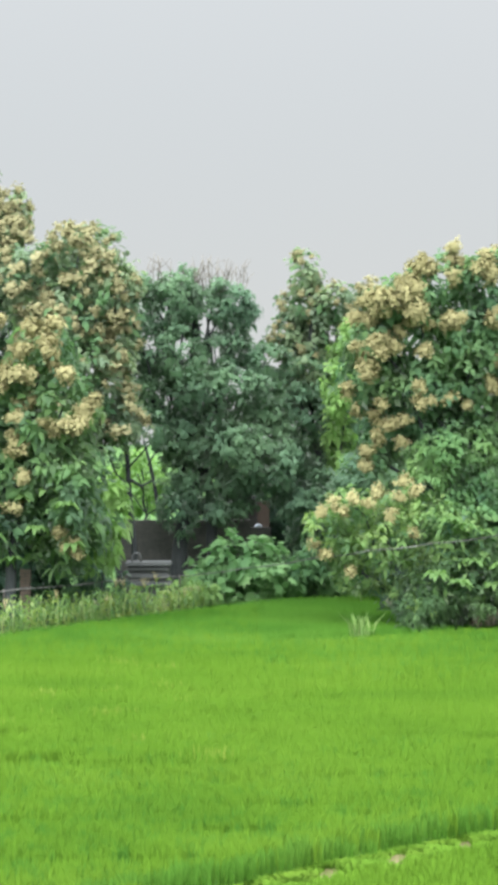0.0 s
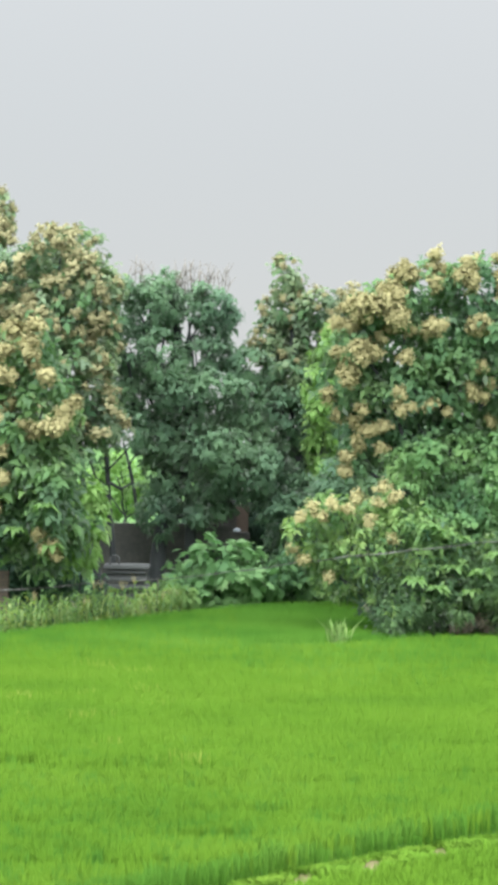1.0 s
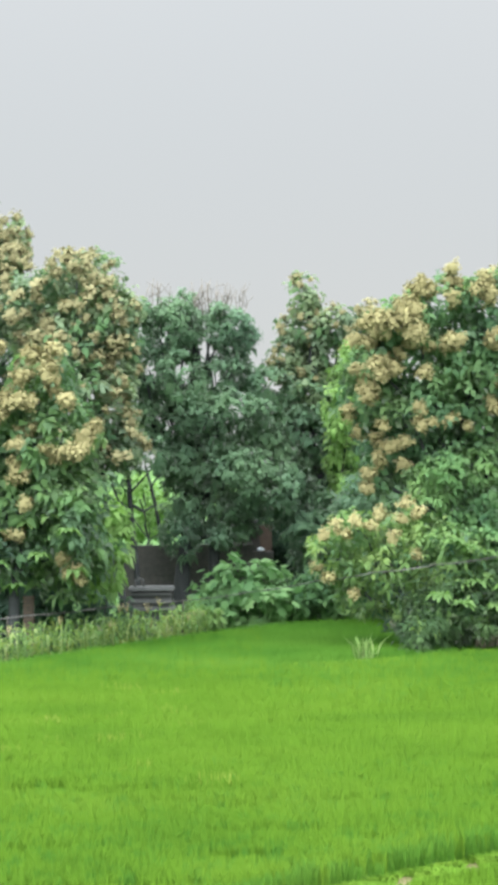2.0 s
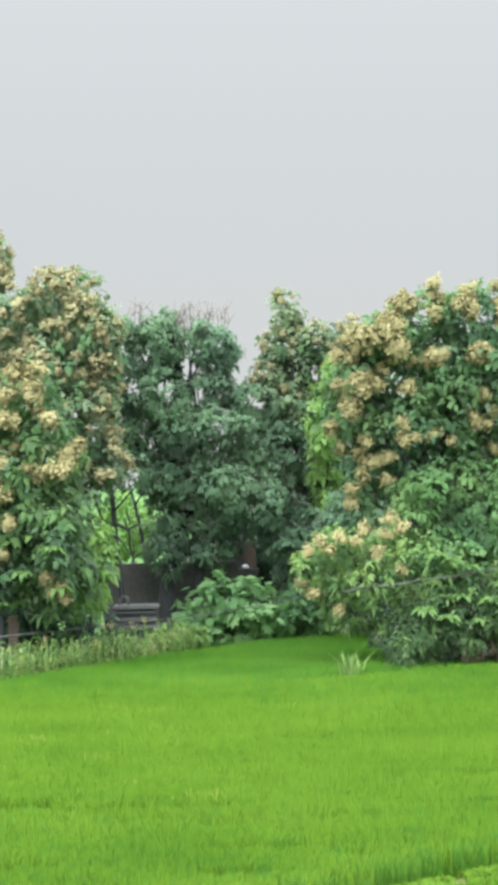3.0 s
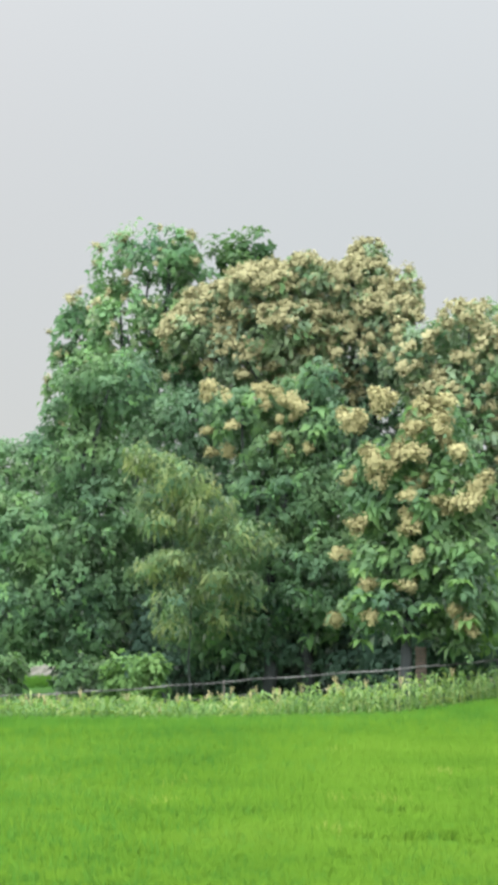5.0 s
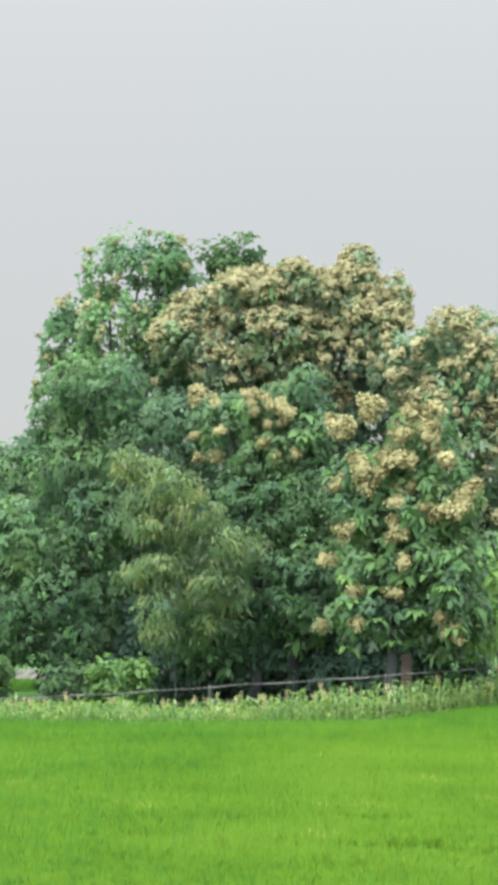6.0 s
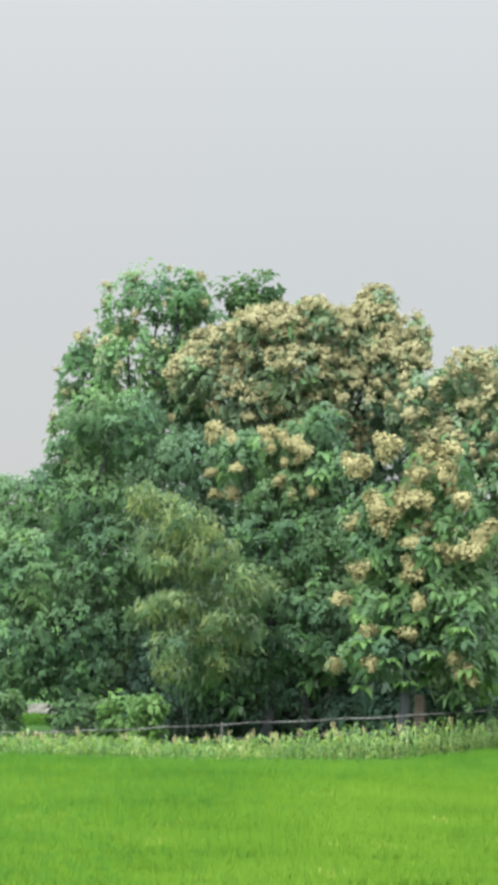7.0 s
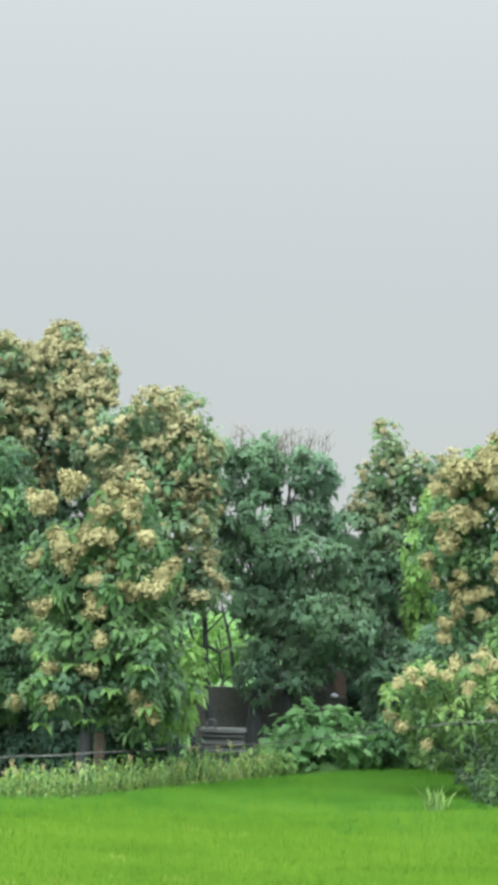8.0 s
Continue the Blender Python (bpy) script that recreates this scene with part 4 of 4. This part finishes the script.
tree("mango_tree", "dense dark green tree filling in behind the teaks", "tree", 57,
     [(-11.04, 6.24, 1.36, 1.09), (-9.63, 5.42, 1.49, 1.22), (-7.82, 5.43, 1.36, 1.22), (-11.15, 4.03, 1.49, 1.22), (-9.33, 3.64, 1.63, 1.36), (-7.39, 3.52, 1.22, 1.36), (-12.41, 2.64, 1.22, 1.22), (-10.29, 2.11, 1.49, 1.22), (-8.20, 2.01, 1.49, 1.22), (-6.17, 5.17, 1.09, 1.22), (-6.29, 3.26, 0.82, 1.22), (-6.04, 6.67, 1.09, 0.95), (-7.28, 6.94, 0.95, 0.82), (-4.88, 7.56, 1.09, 0.90), (-4.48, 8.38, 0.60, 0.49)],
     [dict(mango, per_m2=38)], (-9.33, 0.22), stems=2)
tree("mango_tree", "dark green tree in the shade behind the shrubs", "tree", 55.5,
     [(3.43, 3.13, 0.93, 0.79), (4.35, 2.86, 1.06, 0.93), (3.29, 4.19, 0.66, 0.66), (4.35, 4.85, 1.19, 1.06), (5.67, 4.85, 1.19, 1.06), (3.43, 5.24, 0.79, 0.79), (5.41, 6.17, 1.19, 0.93), (3.29, 1.80, 1.06, 1.06), (4.75, 1.54, 1.19, 1.19), (5.81, 2.47, 1.19, 1.19), (2.63, 2.86, 0.79, 0.79)],
     [dict(mango, per_m2=38)], (4.35, 0.16), stems=2)


# the sapling's back-lit look is in its leaf colour
tree("teak_sapling", "young teak sapling, back light put into its bright yellow-green leaves", "tree", 51.2,
     [(-3.01, 2.95, 0.17, 0.34), (-2.96, 2.34, 0.18, 0.44), (-3.25, 1.97, 0.32, 0.41), (-2.96, 1.67, 0.18, 0.27), (-3.43, 2.52, 0.27, 0.32), (-3.50, 1.67, 0.27, 0.29)], [dict(fresh, mat=LIME, per_m2=15)], (-3.11, 0.03), limbs=False)


def slim_tree():
    """A thin dark two-stemmed tree with bare crooked branches and a small crown."""
    y = 57.0
    root = tagged(new("slim_tree"), "thin dark tree with bare crooked branches", "tree", "trees along the field")
    ways = {"trunk": (([(-2.72, 0.25), (-2.76, 1.34), (-2.88, 2.70), (-2.95, 3.78), (-3.06, 4.60)], 0.085), ([(-2.16, 0.25), (-2.35, 2.36), (-2.45, 2.97), (-2.57, 3.51), (-2.72, 4.05)], 0.06)),
            "limb": (([(-2.87, 2.70), (-3.08, 2.94), (-3.27, 2.80), (-3.46, 2.56)], 0.035), ([(-2.89, 2.94), (-3.19, 3.21), (-3.33, 3.58), (-3.41, 3.92)], 0.035),
                     ([(-2.85, 3.10), (-2.59, 2.94), (-2.35, 3.08)], 0.045), ([(-2.92, 3.38), (-2.73, 3.58), (-2.43, 3.92), (-2.26, 4.12)], 0.03), ([(-2.43, 3.44), (-2.30, 3.70), (-2.13, 3.85)], 0.025))}
    for name, lines in ways.items():
        for line, r in lines:
            back = 4.0 if r == 0.06 else 0.0
            pts = [(x, y + back + 0.06 * i, z if i or name == "limb" else -0.1) for i, (x, z) in enumerate(line)]
            part(name, raw_mesh(name, *tube(pts, np.linspace(r, r * 0.55, len(pts)), 7), BARK), root)
    crown = crown_of([(-2.93, 4.30, 0.46, 0.35), (-2.43, 4.26, 0.41, 0.33), (-3.38, 3.78, 0.30, 0.27)], y)
    part("crown", foliage(crown, **dict(mango, per_m2=20)), root)


slim_tree()

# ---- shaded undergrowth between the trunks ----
# the bushes' darkness is in their leaf colour, standing for shade
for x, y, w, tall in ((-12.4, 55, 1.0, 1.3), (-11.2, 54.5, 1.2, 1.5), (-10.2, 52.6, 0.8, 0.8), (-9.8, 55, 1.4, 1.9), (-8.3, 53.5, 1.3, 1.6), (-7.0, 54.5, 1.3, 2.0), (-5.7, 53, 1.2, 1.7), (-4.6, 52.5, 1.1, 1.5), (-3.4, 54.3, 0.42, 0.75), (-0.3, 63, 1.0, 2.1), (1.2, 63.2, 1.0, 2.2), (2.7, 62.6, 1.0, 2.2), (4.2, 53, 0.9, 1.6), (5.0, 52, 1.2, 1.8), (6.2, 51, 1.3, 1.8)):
    tree("undergrowth_bush", "dark green undergrowth under the trees, shade put into its leaf colour", "bush", y,
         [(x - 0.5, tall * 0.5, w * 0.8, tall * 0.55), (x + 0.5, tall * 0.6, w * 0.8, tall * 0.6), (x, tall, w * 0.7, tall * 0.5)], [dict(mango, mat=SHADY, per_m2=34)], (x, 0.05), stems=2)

# ---- bushes at the edge of the paddy ----
castor = dict(per_m2=18.0, leaves=3, length=0.36, width=0.36, mat=CASTOR, droop=0.5, rough=0.3, palmate=True, crisp=1.5)
tree("castor_bush", "grey-green castor bush with wide drooping leaves", "bush", 57,
     [(-0.15, 1.20, 0.90, 0.46), (-0.76, 0.79, 0.68, 0.57), (0.39, 0.77, 0.62, 0.52), (-1.21, 0.41, 0.38, 0.38), (-0.29, 0.39, 0.95, 0.41)], [castor], (-0.22, 0.05), stems=3)
tree("leafy_bush", "small bright green bush at the rice edge", "bush", 57.6,
     [(1.43, 0.73, 0.60, 0.47), (2.07, 0.62, 0.52, 0.38), (2.73, 0.54, 0.47, 0.33), (1.08, 0.42, 0.55, 0.36)], [dict(leafy, length=0.24, width=0.12)], (1.63, 0.04), stems=3)
tree("leafy_bush", "fine-leaved blue-green bush at the foot of the shrub", "bush", 47.5,
     [(3.44, 0.63, 0.36, 0.25), (4.06, 0.74, 0.43, 0.25), (3.33, 0.38, 0.29, 0.14), (3.95, 0.42, 0.50, 0.16), (4.63, 0.67, 0.34, 0.23)], [dict(wood, mat=BUSH, length=0.13, width=0.045, hang=0.4, per_m2=34)], (3.84, 0.012), limbs=False)
tree("dry_bush", "low brown dry brush at the paddy edge", "bush", 47.6,
     [(4.71, 0.44, 0.27, 0.10), (5.12, 0.51, 0.32, 0.14)], [dict(wood, mat=DRY, length=0.14, width=0.03, per_m2=40)], (4.75, 0.02), stems=2)
tree("hedge_bush", "light green hedge bush beyond the low wall", "bush", 72,
     [(-3.93, 2.27, 0.41, 0.27), (-3.35, 2.13, 0.45, 0.24), (-2.76, 2.22, 0.38, 0.27), (-3.07, 2.49, 0.24, 0.17)], [dict(leafy, mat=LIME, length=0.2, width=0.12, per_m2=26)], (-3.35, 0.04), stems=2)
tree("hedge_tree", "young lime-green tree in the field beyond the wall", "tree", 70,
     [(-3.75, 3.1, 0.3, 0.36), (-3.05, 2.75, 0.34, 0.3), (-3.3, 3.55, 0.26, 0.26), (-2.75, 3.2, 0.22, 0.3), (-2.5, 2.6, 0.26, 0.3)], [dict(leafy, mat=LIME, length=0.2, width=0.11, per_m2=18, inner=0.1)], (-3.2, 0.05))
tree("leafy_bush", "small bright green bush beside the castor leaves", "bush", 55.9,
     [(-1.3, 0.5, 0.3, 0.3), (-1.0, 0.35, 0.34, 0.25)], [dict(leafy, mat=YOUNG, length=0.17, width=0.1)], (-1.2, 0.02), limbs=False)
for n, (px, w, tall) in enumerate(((-10.69, 0.34, 0.58), (-11.75, 0.34, 0.45), (-13.95, 0.45, 0.55))):
    tree("leafy_bush", "low mid-green bush behind the maize", "bush", 49.3 + 0.2 * n,
         [(px - 0.25, tall, w, 0.45), (px + 0.3, tall + 0.15, w * 0.8, 0.5), (px, tall * 0.5, w, 0.4)], [dict(leafy, mat=ROSETTE if n < 1 else BUSH, length=0.17, width=0.1)], (px, 0.04), stems=3)


# ---- small things ----
def tuft(x, y):
    p = np.array([x, y]) + RNG.normal(0, 0.07, (10, 2))
    grass("grass_tuft", p, RNG.uniform(0.4, 0.75, 10), PALE_GRASS, "pale tall grass tuft on the paddy edge", 4, 0.42, 0.0, 4.2)


tuft(2.18, 45.9)


def block(x0, x1, y0, y1, z0, z1, mat, bevel=0.015, name="block"):
    bm = bmesh.new()
    bmesh.ops.create_cube(bm, size=1)
    bmesh.ops.scale(bm, vec=(x1 - x0, y1 - y0, z1 - z0), verts=bm.verts)
    bmesh.ops.translate(bm, vec=((x0 + x1) / 2, (y0 + y1) / 2, (z0 + z1) / 2), verts=bm.verts)
    bmesh.ops.bevel(bm, geom=bm.edges[:], offset=bevel, segments=2, affect="EDGES")
    me = bpy.data.meshes.new(name)
    bm.to_mesh(me)
    bm.free()
    me.materials.append(mat)
    return me


def brick_wall():
    """A low wall of rough courses with a coping, partly fallen."""
    x0, x1, y = -3.37, 0.56, 60.0
    root = tagged(new("brick_wall"), "low weathered brown brick wall under the trees", "wall")
    root.location = (x0, y, 0)
    part("core", block(0.05, x1 - x0 - 0.55, -0.09, 0.1, -0.05, 2.02, BRICKWORK, 0.01, "core"), root)
    for c in range(11):
        h = 0.19
        length = (x1 - x0) - 0.02 * (c % 3) - (0.5 if c == 10 else 0)
        part("course", block(0.01 * (c % 2), length, -0.11 - 0.003 * (c % 2), 0.12, -0.05 + c * h, -0.05 + (c + 1) * h - 0.005, BRICKWORK, 0.006, "course"), root)


brick_wall()


def brick_shed():
    """The corner of a small red brick shed behind the bush."""
    x0, x1, y = -0.72, 0.48, 61.5
    root = tagged(new("brick_shed"), "small red brick shed half hidden by trees", "shed")
    root.location = (x0, y, 0)
    w = x1 - x0
    part("wall", block(0, w, 0, 0.25, 0, 2.5, BRICKWORK, 0.01), root)
    part("pillar", block(w - 0.26, w + 0.05, -0.16, 0.12, 0, 2.46, RED_BRICK, 0.01), root, "brighter red brick pillar")
    part("wall", block(0, 0.25, 0.26, 2.2, 0, 2.3, BRICKWORK, 0.01), root)
    part("wall", block(w - 0.24, w, 0.26, 2.2, 0, 2.3, BRICKWORK, 0.01), root)
    part("roof", block(-0.15, w - 0.3, -0.2, 2.4, 2.52, 2.6, CONCRETE, 0.01), root)


brick_shed()


def plastic_bag():
    """A crumpled white bag left on the wall."""
    bm = bmesh.new()
    bmesh.ops.create_icosphere(bm, subdivisions=3, radius=1)
    for vert in bm.verts:
        k = 1 + 0.35 * noise.noise(vert.co * 2.1) + 0.15 * noise.noise(vert.co * 6)
        vert.co = Vector((vert.co.x * 0.09 * k, vert.co.y * 0.07 * k, max(-0.5, vert.co.z) * 0.06 * k + 0.03))
    me = bpy.data.meshes.new("plastic_bag")
    bm.to_mesh(me)
    bm.free()
    me.materials.append(solid_material("white_plastic", [(0.3, (0.42, 0.48, 0.55)), (0.7, (0.62, 0.67, 0.73))], 8.0, rough=0.4))
    ob = tagged(new("plastic_bag", me), "crumpled white plastic bag on the low wall", "bag")
    ob.location = (0.23, 60.0, 1.85)


plastic_bag()


def trough():
    x0, x1, y = -2.85, -1.86, 55.6
    root = tagged(new("water_trough"), "grey concrete water trough built in stepped courses", "trough")
    root.location = (x0, y, 0)
    w = x1 - x0
    # the body's darker colour paints in the shade of the gaps between ledges
    part("body", block(0.02, w - 0.02, -0.42, 0.42, -0.03, 1.1, DARK_CONCRETE, 0.02), root, "recessed concrete body, darker for the shade between ledges")
    for z0, z1, grow in ((0.66, 0.75, 0.05), (0.84, 0.93, 0.0), (1.02, 1.08, 0.0), (1.12, 1.21, 0.04)):
        part("ledge", block(-grow, w + grow, -0.5 - grow, 0.5 + grow, z0, z1, CONCRETE, 0.02), root)
    v, f = tube([(0.12, -0.3, 1.18), (0.12, -0.3, 1.36), (0.16, -0.3, 1.42), (0.28, -0.3, 1.42), (0.32, -0.3, 1.36), (0.32, -0.3, 1.18)], [0.022] * 6, 6)
    part("pipe", raw_mesh("pipe", v, f, CONCRETE), root, "bent grey pipe")


trough()


def pillar():
    x, y = -4.79, 50.8
    root = tagged(new("brick_pillar"), "short red brick pillar beside the teak trunk", "pillar")
    root.location = (x, y, 0)
    # each course is a stretcher and a header, turned about from course to course
    long, short = block(0, 0.225, 0, 0.105, 0, 0.068, RED_BRICK, 0.008), block(0, 0.105, 0, 0.225, 0, 0.068, RED_BRICK, 0.008)
    for c in range(17):
        for i in range(2):
            ob = part("brick", long if c % 2 == 0 else short, root)
            ob.location = (-0.113 + 0.004 * math.sin(5 * c + i), -0.113 + 0.118 * i, c * 0.077 - 0.02) if c % 2 == 0 else (-0.113 + 0.118 * i, -0.113 + 0.004 * math.sin(7 * c + i), c * 0.077 - 0.02)
    part("mortar", block(-0.1, 0.1, -0.1, 0.1, -0.02, 1.28, DARK_CONCRETE, 0.004), root, "grey mortar between the bricks")


pillar()


def straw_heap():
    bm = bmesh.new()
    bmesh.ops.create_icosphere(bm, subdivisions=4, radius=1)
    for vert in bm.verts:
        k = noise.noise(vert.co * 3) * 0.08
        vert.co = Vector((vert.co.x * (0.5 + k), vert.co.y * (0.5 + k), max(-0.02, vert.co.z) * (0.3 + k)))
    me = bpy.data.meshes.new("straw_heap")
    bm.to_mesh(me)
    bm.free()
    me.materials.append(STRAW)
    ob = tagged(new("straw_heap", me), "pale grey straw heap on the grass behind the bushes", "heap")
    ob.location = (-16.1, 62.3, -0.12)


straw_heap()


def fence():
    """A thick weathered line on wooden posts behind the maize; it goes on to the bushes and climbs there."""
    root = tagged(new("wire_fence"), "weathered line strung on wooden posts behind the maize", "fence")
    pts = [(-14.57, 46.60, 0.44), (-12.80, 46.60, 0.55), (-11.04, 46.60, 0.64), (-9.43, 46.60, 0.75), (-7.75, 46.83, 0.87), (-6.00, 47.36, 0.96), (-4.62, 48.26, 1.02), (-3.06, 51.33, 1.00), (-1.81, 54.00, 0.94), (-0.01, 52.00, 1.25), (1.40, 49.20, 1.61), (2.46, 47.20, 1.86), (3.68, 46.90, 2.01), (4.94, 47.00, 2.16), (6.40, 47.20, 2.31)]
    way = []
    for (a, b) in zip(pts, pts[1:]):
        for t in np.linspace(0, 1, 8, endpoint=False):
            sag = -0.025 * 4 * t * (1 - t)
            way.append((a[0] + (b[0] - a[0]) * t, a[1] + (b[1] - a[1]) * t, a[2] + (b[2] - a[2]) * t + sag))
    way.append(pts[-1])
    radii = np.interp(np.array(way)[:, 0], [-2.5, -1.0], [0.0125, 0.0095])
    strand = [tube(way, radii, 6)]
    # barbs twisted round the line
    for a, b, r in zip(way, way[1:], radii):
        for t in np.arange(0, 1, 0.5):
            mid = np.array(a) * (1 - t) + np.array(b) * t
            spike = unit(RNG.normal(size=3)) * (1.6 * r + 0.012)
            strand.append(tube([mid - spike, mid + spike], [0.006, 0.006], 4))
    part("line", raw_mesh("line", *joined(strand), CABLE), root)
    lower = [(x, y + 0.03, z - 0.3) for x, y, z in way if x < -1.2]
    part("wire", raw_mesh("wire", *tube(lower, [0.008] * len(lower), 5), CABLE), root)
    for x in np.arange(-11.8, -1.0, 3.4):
        y, z = (float(np.interp(x, [p[0] for p in pts], [p[i] for p in pts])) for i in (1, 2))
        v, f = tube(bent((x, y + 0.08, -0.1), (x + 0.03, y + 0.06, z + 0.02), 0.012, 5), [0.024, 0.023, 0.022, 0.021, 0.02], 7)
        part("post", raw_mesh("post", v, f, POST), root)
    x, y, z = pts[-1]
    v, f = tube(bent((x, y + 0.08, -0.1), (x, y + 0.06, z + 0.1), 0.012, 5), [0.06, 0.056, 0.052, 0.05, 0.045], 7)
    part("post", raw_mesh("post", v, f, POST), root)


fence()
